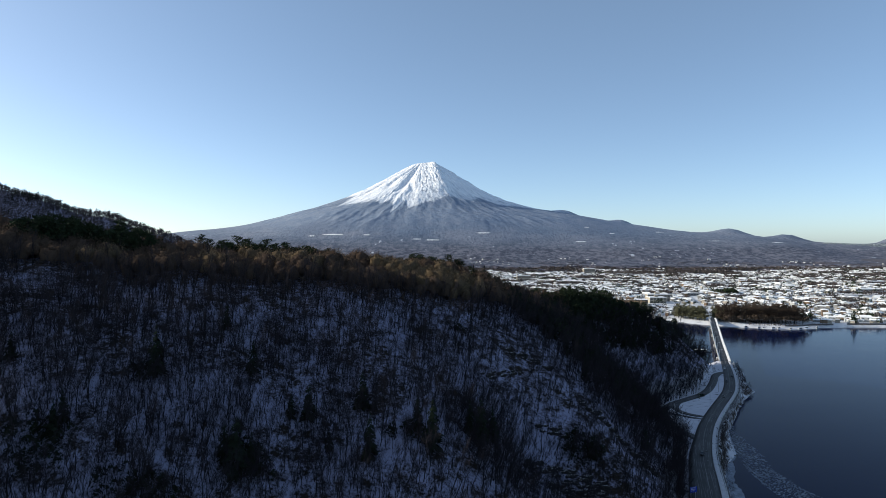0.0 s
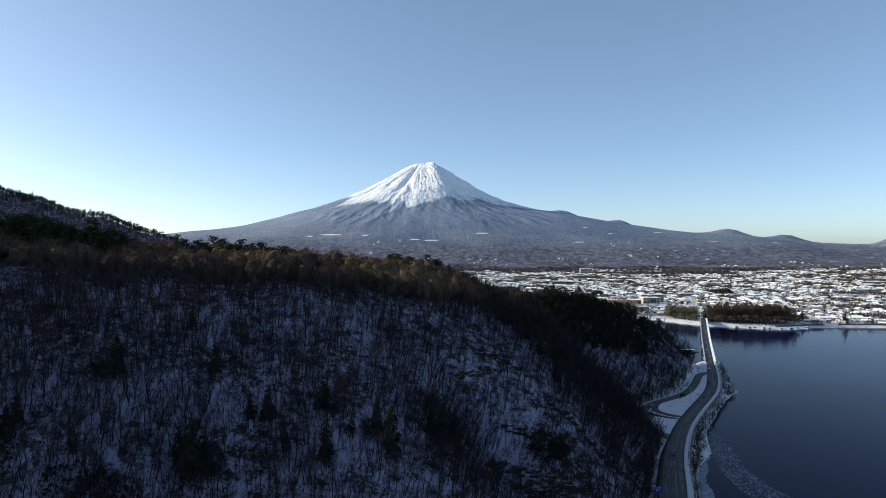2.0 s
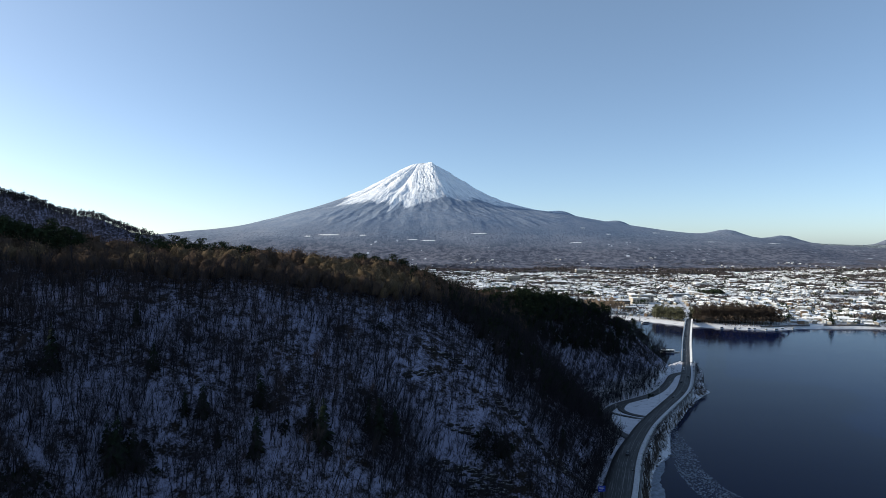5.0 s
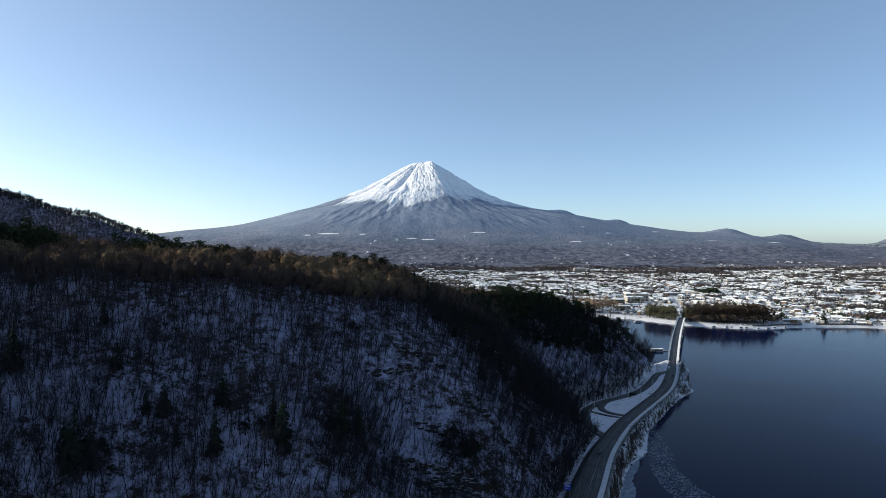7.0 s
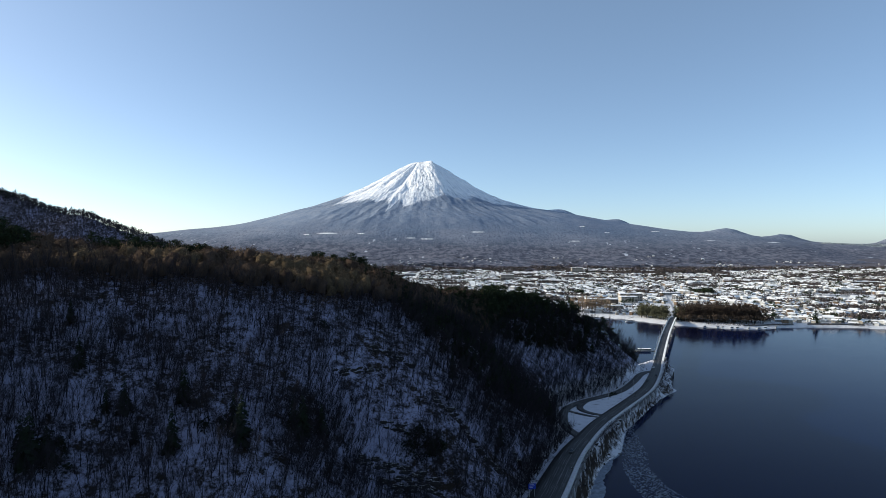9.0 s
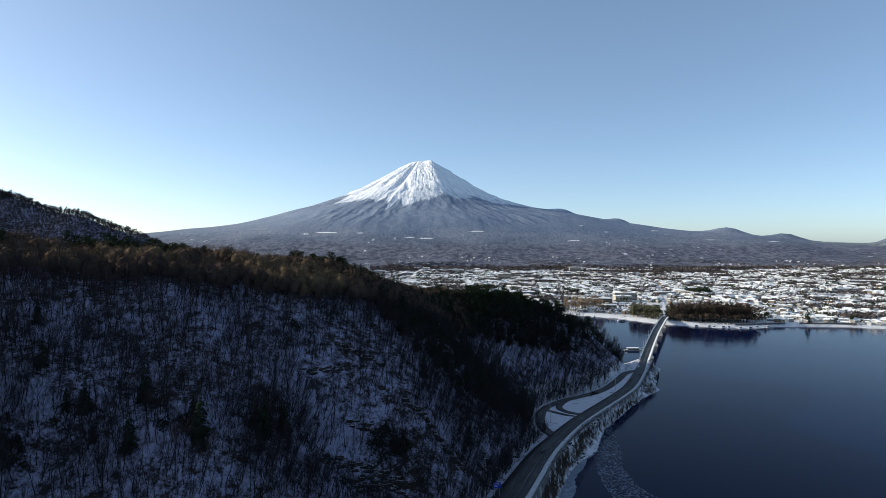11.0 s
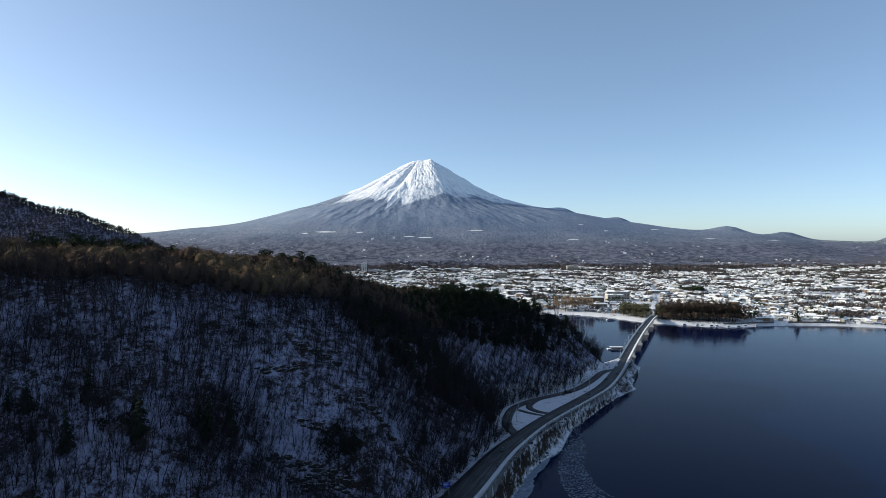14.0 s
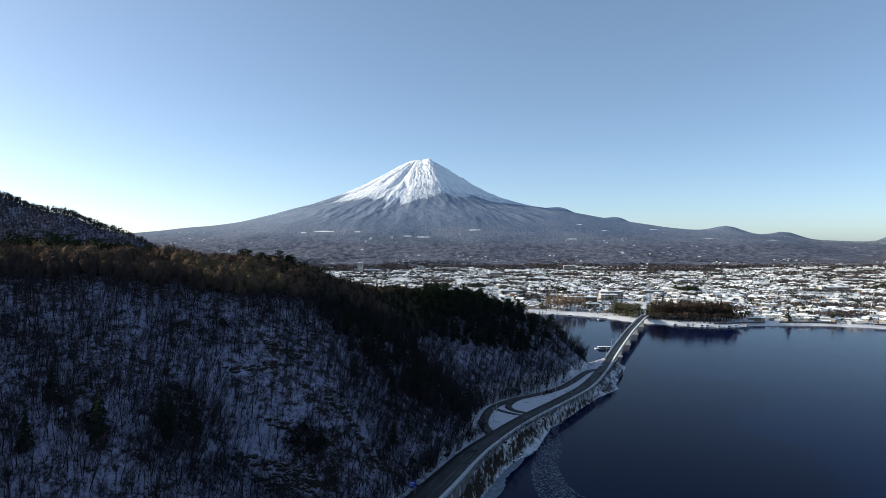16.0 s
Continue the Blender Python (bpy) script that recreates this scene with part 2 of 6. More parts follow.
def crown_material(name, colour):
    """A crown of fine bare twigs: close speckle and relief, with a tone of its own for each tree."""
    k = Mat(name)
    f, g = k.noise(k.place(), 1.6, 5, 0.75), k.noise(k.scaled(k.place(), (1, 1, 0.35)), 4.5, 3, 0.7)
    tw = k.math("ADD", k.math("MULTIPLY", f, 0.5), k.math("MULTIPLY", g, 0.5))
    col = k.mix(k.ramp(tw, [(0.36, 0.0), (0.64, 1.0)]), tuple(c * 0.6 for c in colour), tuple(c * 1.3 for c in colour))
    col = k.mix(k.math("MULTIPLY", k.node("ShaderNodeNewGeometry").outputs["Random Per Island"], 0.5), col, tuple(c * 0.45 for c in colour))
    k.bump(tw, 1.0, 0.9)
    return k.done(col, 0.95, 0, 0.02)


M_CROWN = crown_material("brown_crown", (0.092, 0.064, 0.048))
M_CROWN_GOLD = crown_material("golden_crown", (0.132, 0.094, 0.057))
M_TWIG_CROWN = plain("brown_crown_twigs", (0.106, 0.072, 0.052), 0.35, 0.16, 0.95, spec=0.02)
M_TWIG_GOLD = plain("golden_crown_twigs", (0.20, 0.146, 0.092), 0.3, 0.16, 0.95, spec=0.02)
M_POPLAR = plain("tan_poplar_twigs", (0.36, 0.265, 0.18), 0.3, 0.1, 0.95, spec=0.02)
M_TOWN_TREE = plain("town_tree_twigs", (0.088, 0.074, 0.070), 0.35, 0.05, 0.95, spec=0.02)
# darker copy of the ridge twigs, the slope's shade put into its colour
M_TWIG_SHADED = plain("shaded_slope_twigs", (0.038, 0.034, 0.040), 0.35, 0.2, 0.95, island=True, spec=0.03)
M_NEEDLE = plain("pine_needles", (0.030, 0.042, 0.022), 0.4, 0.6, 0.8, island=True, spec=0.03)
# paler, yellower copy of the pine needles, sunlight put into the colour
M_PINE_LIT = plain("sunlit_pine_needles", (0.150, 0.145, 0.090), 0.4, 0.6, 0.8, island=True, spec=0.03)
M_CEDAR = plain("cedar_needles", (0.020, 0.028, 0.018), 0.4, 0.6, 0.85, island=True, spec=0.03)
M_LARCH = plain("brown_larch_twigs", (0.088, 0.066, 0.051), 0.35, 0.2, 0.95, island=True, spec=0.03)
# foothill twigs take a purple-grey tint in place of haze
M_FOOTHILL = plain("foothill_twigs", (0.046, 0.044, 0.053), 0.4, 0.03, 0.95, spec=0.03)
# far woods and firs: haze put into their pale mauve-grey
M_HAZY_WOOD = plain("hazed_winter_wood", (0.165, 0.152, 0.178), 0.35, 0.012, 0.95, spec=0.02)
M_FROST = plain("frosted_twigs", (0.30, 0.34, 0.35), 0.3, 0.02, 0.95, spec=0.02)
M_HAZY_FIR = plain("hazed_conifer_wood", (0.108, 0.114, 0.138), 0.35, 0.012, 0.95, spec=0.02)


def rock_material():
    """Dark rock with snow lying on its level tops."""
    k = Mat("snow_dusted_rock")
    f, g = k.noise(k.place(), 0.9, 5, 0.7), k.noise(k.place(), 3.5, 4, 0.7)
    rock = k.mix(f, (0.016, 0.015, 0.015), (0.055, 0.050, 0.047))
    nz = k.split(k.node("ShaderNodeNewGeometry").outputs["Normal"])[2]
    lying = k.ramp(k.math("ADD", nz, k.math("MULTIPLY", k.math("SUBTRACT", g, 0.5), 0.8)), [(0.98, 0.0), (1.14, 1.0)])
    k.bump(g, 0.6, 0.2)
    return k.done(k.mix(lying, rock, (0.55, 0.56, 0.60)), 0.95, 0, 0.05)


M_ROCK = rock_material()
M_CONCRETE = plain("weathered_concrete", (0.42, 0.41, 0.39), 0.18, 0.5, 0.85)
M_STAINED = plain("stained_dark_concrete", (0.11, 0.11, 0.115), 0.6, 0.45, 0.9)
M_STEEL = plain("galvanised_steel", (0.55, 0.56, 0.58), 0.1, 2.0, 0.4, 0.8)
M_WALL_WHITE = plain("white_plaster", (0.62, 0.61, 0.58), 0.1, 0.4, 0.9, island=True)
M_WALL_TAN = plain("tan_plaster", (0.44, 0.39, 0.32), 0.12, 0.4, 0.9, thing=True)
M_WALL_GREY = plain("grey_siding", (0.33, 0.32, 0.31), 0.2, 0.4, 0.9, thing=True)
M_WALL_BROWN = plain("brown_siding", (0.22, 0.15, 0.10), 0.2, 0.4, 0.9, thing=True)
M_GLASS = plain("dark_window_glass", (0.03, 0.04, 0.05), 0.2, 1.0, 0.08, spec=0.6)
M_PAINT_WHITE = plain("white_paint", (0.64, 0.64, 0.65), 0.05, 2.0, 0.35)
M_PAINT_BLUE = plain("blue_paint", (0.015, 0.04, 0.32), 0.15, 2.0, 0.4)
M_PAINT_DARK = plain("dark_paint", (0.05, 0.055, 0.065), 0.2, 2.0, 0.4)
M_RUBBER = plain("black_rubber", (0.02, 0.02, 0.02), 0.2, 3.0, 0.8)
M_ICE = plain("grey_ice", (0.115, 0.14, 0.19), 0.3, 0.5, 0.4, island=True)
M_SHORE_ICE = plain("frosted_shore_ice", (0.19, 0.22, 0.28), 0.5, 0.35, 0.55)


# ---- mesh helpers ----
def mesh_of(name, verts, faces, material, smooth=False):
    """A mesh from arrays of points and of equal-sided faces, or a list of such face arrays."""
    me = bpy.data.meshes.new(name)
    verts = np.asarray(verts, np.float32)
    groups = faces if isinstance(faces, list) else [faces]
    groups = [np.asarray(g, np.int32) for g in groups if len(g)]
    loops = np.concatenate([g.ravel() for g in groups])
    totals = np.concatenate([np.full(len(g), g.shape[1], np.int32) for g in groups])
    starts = np.concatenate([[0], np.cumsum(totals)[:-1]]).astype(np.int32)
    me.vertices.add(len(verts)); me.loops.add(len(loops)); me.polygons.add(len(totals))
    me.vertices.foreach_set("co", verts.ravel())
    me.loops.foreach_set("vertex_index", loops)
    me.polygons.foreach_set("loop_start", starts)
    me.polygons.foreach_set("loop_total", totals)
    me.polygons.foreach_set("use_smooth", np.full(len(totals), smooth))
    me.update(calc_edges=True)
    me.validate()
    for m in material if isinstance(material, (list, tuple)) else [material]:
        me.materials.append(m)
    return me


def under(ob, parent, label=""):
    ob.parent = parent
    if label:
        ob["label"] = label
    return ob


def part(name, me, parent, label="", m=None):
    """Links a mesh as one part of a thing."""
    ob = new(name, me)
    if m is not None:
        ob.matrix_basis = m
    return under(ob, parent, label)


class Shape:
    """Collects points and quads or triangles of one part."""

    def __init__(self):
        self.v, self.f3, self.f4 = [], [], []

    def add(self, v, f):
        base = len(self.v)
        self.v.extend(v)
        for q in f:
            (self.f4 if len(q) == 4 else self.f3).append([i + base for i in q])
        return self

    def box(self, x0, y0, z0, x1, y1, z1):
        v = [(x0, y0, z0), (x1, y0, z0), (x1, y1, z0), (x0, y1, z0), (x0, y0, z1), (x1, y0, z1), (x1, y1, z1), (x0, y1, z1)]
        return self.add(v, [(3, 2, 1, 0), (4, 5, 6, 7), (0, 1, 5, 4), (1, 2, 6, 5), (2, 3, 7, 6), (3, 0, 4, 7)])

    def rod(self, p, q, r0, r1, sides=5):
        p, q = np.array(p, float), np.array(q, float)
        d = q - p
        d /= np.linalg.norm(d) + 1e-9
        a = np.cross(d, (0, 0, 1) if abs(d[2]) < 0.9 else (1, 0, 0))
        a /= np.linalg.norm(a)
        b = np.cross(d, a)
        v = []
        for c, r in ((p, r0), (q, r1)):
            for i in range(sides):
                w = 2 * math.pi * i / sides
                v.append(tuple(c + r * (math.cos(w) * a + math.sin(w) * b)))
        f = [(i, (i + 1) % sides, sides + (i + 1) % sides, sides + i) for i in range(sides)]
        return self.add(v, f)

    def tri(self, a, b, c):
        return self.add([tuple(a), tuple(b), tuple(c)], [(0, 1, 2)])

    def mesh(self, name, material, smooth=False):
        g = [np.array(x, np.int32) for x in (self.f3, self.f4) if x]
        return mesh_of(name, self.v, g, material, smooth)

    def arrays(self):
        """Points and triangles."""
        f = [tuple(t) for t in self.f3]
        for a, b, c, d in self.f4:
            f += [(a, b, c), (a, c, d)]
        return np.array(self.v, np.float32), np.array(f, np.int32)


def scatter(name, template, places, material, label, category, smooth=False):
    """Many like pieces joined into one object of kind stuff. places: rows of x, y, z, scale, turn, stretch and, if given, lean in x and y."""
    v, f = template[:2]
    p = np.asarray(places, np.float32)
    c, s = np.cos(p[:, 4])[:, None], np.sin(p[:, 4])[:, None]
    k = p[:, 3][:, None]
    x = (v[None, :, 0] * c - v[None, :, 1] * s) * k + p[:, 0][:, None]
    y = (v[None, :, 0] * s + v[None, :, 1] * c) * k + p[:, 1][:, None]
    z = v[None, :, 2] * k * p[:, 5][:, None] + p[:, 2][:, None]
    if p.shape[1] > 6:
        # lean of each piece: metres aside for each metre up
        up = z - p[:, 2][:, None]
        x, y = x + p[:, 6][:, None] * up, y + p[:, 7][:, None] * up
    verts = np.stack([x, y, z], -1).reshape(-1, 3)
    faces = (f[None] + (np.arange(len(p)) * len(v))[:, None, None]).reshape(-1, f.shape[1])
    me = mesh_of(name, verts, faces, material, smooth or len(template) > 2)
    if len(template) > 2:
        # each sliver takes the light as the round of its crown does
        n = template[2]
        nx, ny = n[None, :, 0] * c - n[None, :, 1] * s, n[None, :, 0] * s + n[None, :, 1] * c
        me.normals_split_custom_set_from_vertices(np.stack([nx, ny, np.broadcast_to(n[None, :, 2], nx.shape)], -1).reshape(-1, 3).tolist())
    return tagged(new(name, me), label, category, kind="stuff")


# ---- the lie of the land ----
# outline of all the land, shore by shore; the lake lies outside it
SHORE = [(282, 560), (262, 512), (253, 490), (252, 474), (240, 462), (226, 446), (212, 424), (192, 391), (180, 373), (166, 333), (151, 314), (142, 297), (132, 271), (116, 232), (95, 170),
         (60, 128), (-20, 92), (-200, 66), (-420, 30), (-1800, -300), (-4300, -300), (-4300, 4900), (4300, 4900), (4300, 300), (1600, 700), (900, 792),
         (702, 812), (652, 832), (591, 838), (535, 834), (486, 816), (432, 835), (402, 851), (379, 868), (343, 922), (297, 952), (248, 962), (150, 985),
         (0, 960), (-90, 860), (-60, 720), (40, 645), (120, 590), (190, 566), (236, 572), (268, 584)]
# spot lines of the near hill: its foot by the road, two lines on its face, the brow and the crest, and the foot behind
FOOT = [(-420, 60, 30), (-200, 92, 12), (-60, 112, 5), (20, 150, 10), (82, 214, 16), (95, 258, 17), (119, 300, 16), (131, 345, 12), (122, 395, 16), (158, 440, 12), (206, 484, 12), (238, 530, 8)]
FACE = [(-330, 130, 78), (-200, 160, 70), (-84, 201, 67), (-48, 184, 43), (0, 192, 43), (3, 211, 52), (41, 226, 23), (60, 236, 27), (68, 257, 42), (100, 259, 20), (30, 279, 66), (100, 300, 30), (112, 407, 34), (165, 455, 24)]
BROW = [(-330, 195, 112), (-172, 258, 104), (-84, 232, 80), (-60, 262, 90), (-60, 240, 74), (14, 289, 77), (2, 310, 88), (70, 340, 66), (110, 440, 54), (170, 480, 36)]
# the first two crest spots, out of view, are raised to shade the slope
CREST = [(-480, 235, 186), (-330, 262, 143), (-190, 300, 115), (-100, 340, 105), (-40, 372, 101), (25, 410, 88), (88, 470, 73), (130, 496, 68), (170, 512, 57), (208, 526, 36)]
BACK = [(-480, 520, 30), (-250, 560, 20), (-60, 560, 16), (60, 560, 10), (130, 560, 6), (200, 556, 5)]
SPOTS = np.array(FOOT + FACE + BROW + CREST + BACK, float)


def thin_plate(spots, stiff):
    """Smooth height through spot heights."""
    p, h = spots[:, :2] / 100.0, spots[:, 2]
    n = len(p)

    def kernel(d2):
        return 0.5 * d2 * np.log(d2 + 1e-9)

    d2 = ((p[:, None] - p[None]) ** 2).sum(-1)
    a = np.zeros((n + 3, n + 3))
    a[:n, :n] = kernel(d2) + stiff * np.eye(n)
    a[:n, n], a[:n, n + 1:], a[n, :n], a[n + 1:, :n] = 1, p, 1, p.T
    w = np.linalg.solve(a, np.concatenate([h, np.zeros(3)]))

    def height(x, y):
        q = np.stack([x, y], -1) / 100.0
        out = np.empty(len(q))
        for i in range(0, len(q), 20000):
            s = q[i:i + 20000]
            out[i:i + 20000] = kernel(((s[:, None] - p[None]) ** 2).sum(-1)) @ w[:n] + w[n] + s @ w[n + 1:]
        return out

    return height


near_hill = thin_plate(SPOTS, 0.02)


def line_distance(x, y, line):
    """Distance from points to a polyline."""
    best = np.full(len(x), 1e9)
    for (ax, ay, *_), (bx, by, *_) in zip(line[:-1], line[1:]):
        dx, dy = bx - ax, by - ay
        t = np.clip(((x - ax) * dx + (y - ay) * dy) / (dx * dx + dy * dy), 0, 1)
        best = np.minimum(best, np.hypot(x - ax - t * dx, y - ay - t * dy))
    return best


def inside_by(x, y, outline):
    """Distance to an outline, above nought inside it."""
    d = line_distance(x, y, outline + outline[:1])
    odd = np.zeros(len(x), bool)
    for (ax, ay), (bx, by) in zip(outline, outline[1:] + outline[:1]):
        cross = (ay > y) != (by > y)
        with np.errstate(divide="ignore", invalid="ignore"):
            odd ^= cross & (x < (bx - ax) * (y - ay) / (by - ay) + ax)
    return np.where(odd, d, -d)


def waves(x, y, size, seed=0.0):
    """Cheap rolling noise, about -1 to 1."""
    u, v = x / size, y / size
    return (np.sin(u * 1.7 + 1.3 * np.sin(v * 1.1 + seed) + seed) + np.sin(v * 1.9 + 1.7 * np.sin(u * 0.9 - seed) + 2 * seed) + np.sin((u + v) * 1.3 + seed * 3 + np.sin(u - v))) / 3


def ramped(v, a, b):
    t = np.clip((v - a) / (b - a), 0, 1)
    return t * t * (3 - 2 * t)


ROAD = [(97, 205), (104, 226), (112, 246), (119, 265), (126.5, 286), (137.5, 312), (154, 346), (169, 372), (188, 403), (199, 419), (220, 452), (241, 497), (264, 552)]
SIDE_ROAD = [(247, 510), (232, 503), (217, 473), (195, 438), (174, 421), (157, 407), (144, 388), (138, 361), (136, 343), (140, 324)]
INNER_LANE = [(182, 427), (166, 415), (157, 400), (154.5, 388), (158, 378), (167, 370)]
CROSS_LANE = [(144, 388), (147, 382), (152, 375), (158, 369), (164, 364)]


def road_z(y):
    """The shore road climbs towards the near end."""
    return np.interp(y, [200, 240, 300, 360, 400, 450, 556], [14.5, 14, 13, 10.5, 8.5, 7.8, 8.8])


FOOTHILL = [(-2400, 1900, 460), (-1500, 1500, 350), (-930, 1250, 235), (-750, 1188, 186), (-640, 1150, 168), (-520, 1105, 134), (-455, 1092, 105), (-380, 1085, 62), (-300, 1080, 30), (-230, 1075, 8)]
PEAK = (-129.0, 4226.0)
PROFILE_R = [0, 40, 75, 100, 196, 394, 602, 838, 1040, 1230, 1444, 1700, 2000, 2600, 4500]
PROFILE_H = [548, 556, 566, 553, 502, 389, 300, 231, 196, 162, 122, 84, 60, 30, 6]
CONES = [(1250, 4130, 34, 60), (1916, 3950, 42, 82), (2274, 3900, 46, 78), (3062, 3900, 96, 80), (-1290, 4180, 14, 45), (860, 4180, 26, 60)]


def mountain_height(x, y):
    dx, dy = x - PEAK[0], y - PEAK[1]
    dy = dy * (1 + np.abs(dy) / 1700) * 0.5
    r = np.hypot(dx * np.where(dx > 0, 1 + 0.09 * ramped(dx, 60, 260) * (1 - 0.8 * ramped(dx, 500, 1100)), 1 + 0.07 * ramped(-dx, 350, 800) + 0.11 * ramped(-dx, 650, 1000)), dy * 2.0)
    a = np.arctan2(dx, -dy * 2.0)
    h = sum(np.interp(r + o, PROFILE_R, PROFILE_H) for o in (-45, -15, 15, 45)) / 4 * ramped(r, 90, 160) + np.interp(r, PROFILE_R, PROFILE_H) * (1 - ramped(r, 90, 160))
    w = a + 0.035 * np.sin(r * 0.011 + 3 * a) + 0.012 * np.sin(r * 0.037 - 5 * a)
    rib = 0.6 * np.sin(w * 9 + 1.6 * np.sin(a * 4 + 1)) + 0.55 * np.sin(w * 21 + 2.5 * np.sin(a * 6)) + 1.1 * (0.62 - np.abs(np.sin(w * 22 + np.sin(a * 11 + r * 0.005)))) + 1.0 * (0.62 - np.abs(np.sin(w * 43 + np.sin(a * 17 + r * 0.01)))) + 0.7 * (0.62 - np.abs(np.sin(w * 79 + 1.3 * np.sin(a * 23 - r * 0.008))))
    h = h + rib * (1.1 + 1.1 * waves(a * 60, r * 0.25, 9, 0.6)) * (1 + 1.1 * ramped(a, 0.15, 0.6)) * ramped(r, 40, 230) * (1 - ramped(r, 500, 1300))
    h = h + (1.6 * waves(dx * 1.1, dy * 0.8, 15, 1.3) + 1.2 * waves(dx * 1.2, dy * 0.7, 7, 4.1)) * ramped(r, 70, 190) * (1 - ramped(r, 430, 640))
    # ridges and ravines of the wooded flank
    u = a * 11 + 0.9 * np.sin(a * 5 + 0.4) + 0.25 * np.sin(r * 0.012 + 7 * a)
    v = a * 27 + 1.4 * np.sin(a * 8 + 2.0) + 0.35 * np.sin(r * 0.02 - 9 * a)
    spurs = 6 * (0.62 - np.abs(np.sin(u))) + 3.6 * (0.62 - np.abs(np.sin(v))) + 2.2 * (0.62 - np.abs(np.sin(v * 2.3 + 2 * np.sin(r * 0.015)))) + 1.6 * waves(dx, dy, 26, 2.7) + 1.0 * waves(dx, dy, 11, 0.9)
    h = h + spurs * (0.75 + 0.5 * waves(a * 50, r * 0.1, 11, 3.1)) * ramped(r, 400, 620) * (1 - ramped(r, 1150, 1750)) * (1 - 0.6 * ramped(np.abs(a), 0.75, 1.1))
    # the tooth of the crater's rim and its notch
    h += 24 * np.exp(-((dx - 46) ** 2 + (dy * 2) ** 2) / 17 ** 2) - 6 * np.exp(-((dx + 30) ** 2 + (dy * 2) ** 2) / 40 ** 2) - 30 * np.exp(-(dx + 10) ** 2 / 50 ** 2 - ((dy - 25) * 2) ** 2 / 60 ** 2)
    # the great spur below the summit
    off = dx - 44 - 0.20 * r
    h += 30 * np.exp(-(off / np.where(off > 0, 12 + 0.05 * r, 20 + 0.16 * r)) ** 2) * ramped(r, 40, 150) * (1 - ramped(r, 420, 680)) * (dy < 0)
    # shaded gullies on the sunny side
    for ga, gw, gd, g0, g1 in ((-0.62, 0.07, 15, 120, 420), (-0.92, 0.06, 12, 160, 520), (-0.20, 0.05, 9, 330, 560), (-1.2, 0.06, 9, 180, 460)):
        h -= gd * np.exp(-((a - ga - 0.06 * np.sin(r * 0.016)) / gw) ** 2) * ramped(r, g0 - 60, g0 + 60) * (1 - ramped(r, g1 - 60, g1 + 80))
    h -= 16 * np.exp(-((a + 0.33) / 0.07) ** 2) * ramped(r, 60, 200) * (1 - ramped(r, 420, 600))
    h -= 30 * ramped(dx, 2080, 2480)
    for cx, cy, ch, cr in CONES:
        h += ch * np.exp(-np.hypot(x - cx, (y - cy) * 1.4) ** 2 / (2 * cr * cr))
    plain_z = 126 * ramped(y, 2650, 3900)
    plain_z = plain_z + waves(x, y, 210, 0.4) * 7 * ramped(y, 2650, 3100)
    return plain_z + h * ramped(y, 2500, 3500)


def height(x, y):
    """Height of the ground at arrays of places."""
    x, y = np.asarray(x, float).ravel(), np.asarray(y, float).ravel()
    d = inside_by(x, y, SHORE)
    base = 3.2 + 1.2 * waves(x, y, 150, 2.0) + 5 * ramped(y, 1200, 2600)
    near = (y < 760) & (x < 330)
    hill = np.full(len(x), -50.0)
    xx, yy = np.clip(x[near], -470, 400), np.clip(y[near], 20, 640)
    hh = near_hill(xx, yy)
    hh = hh + 1.6 * waves(x[near], y[near], 17, 0.7) + 0.8 * waves(x[near], y[near], 7, 1.9)
    hh = hh * (1 - ramped(y[near], 560, 720)) + 4 * ramped(y[near], 560, 720)
    hill[near] = hh
    z = np.where(near, hill, base)
    # the wooded foothill behind
    line = FOOTHILL
    best, top = np.full(len(x), 1e9), np.zeros(len(x))
    for (ax, ay, az), (bx, by, bz) in zip(line[:-1], line[1:]):
        ex, ey = bx - ax, by - ay
        t = np.clip(((x - ax) * ex + (y - ay) * ey) / (ex * ex + ey * ey), 0, 1)
        q = np.hypot(x - ax - t * ex, y - ay - t * ey)
        top = np.where(q < best, az + t * (bz - az), top)
        best = np.minimum(best, q)
    ridge = top - best * 0.62 + 5 * waves(x, y, 60, 0.2) * ramped(top, 20, 100)
    z = np.maximum(z, ridge)
    far = y > 2450
    fan = ((x[far] - PEAK[0]) / 3400) ** 2 + ((y[far] - PEAK[1]) / 1700) ** 2
    z[far] = np.where(fan < 0.86, mountain_height(x[far], y[far]) * 0.5 - 30, np.maximum(z[far], mountain_height(x[far], y[far]) - 1))
    # roads cut level shelves
    level = road_z(y)
    for way, half in ((ROAD, 7.4), (SIDE_ROAD, 5.0), ([(93, 208), (102, 240), (112, 268), (122, 290)], 6.0)):
        q = line_distance(x, y, way)
        z = z + (level - 0.35 - z) * (1 - ramped(q, half, half + 6)) * (y < 575)
    lot = inside_by(x, y, [(132, 314), (152, 346), (174, 381), (203, 424), (244, 506), (217, 473), (174, 421), (144, 390), (135, 350)])
    z = z + (level - 0.30 - z) * ramped(lot, -2, 2)
    # the bank falls evenly from the road to the water
    q = line_distance(x, y, ROAD)
    z = np.where((q < 45) & (d > 0) & (y < 600), np.maximum(z, level * (d / (d + np.maximum(q - 7.2, 0) + 0.1)) ** 1.5), z)
    # banks and the bed of the lake
    z = np.minimum(z, 0.1 + (0.62 + 4 * ((q < 10) & (y < 600))) * d + 0.45 * np.maximum(0, d - 5))
    return np.where(d < 0, np.maximum(-5.0, 0.5 * d), z)


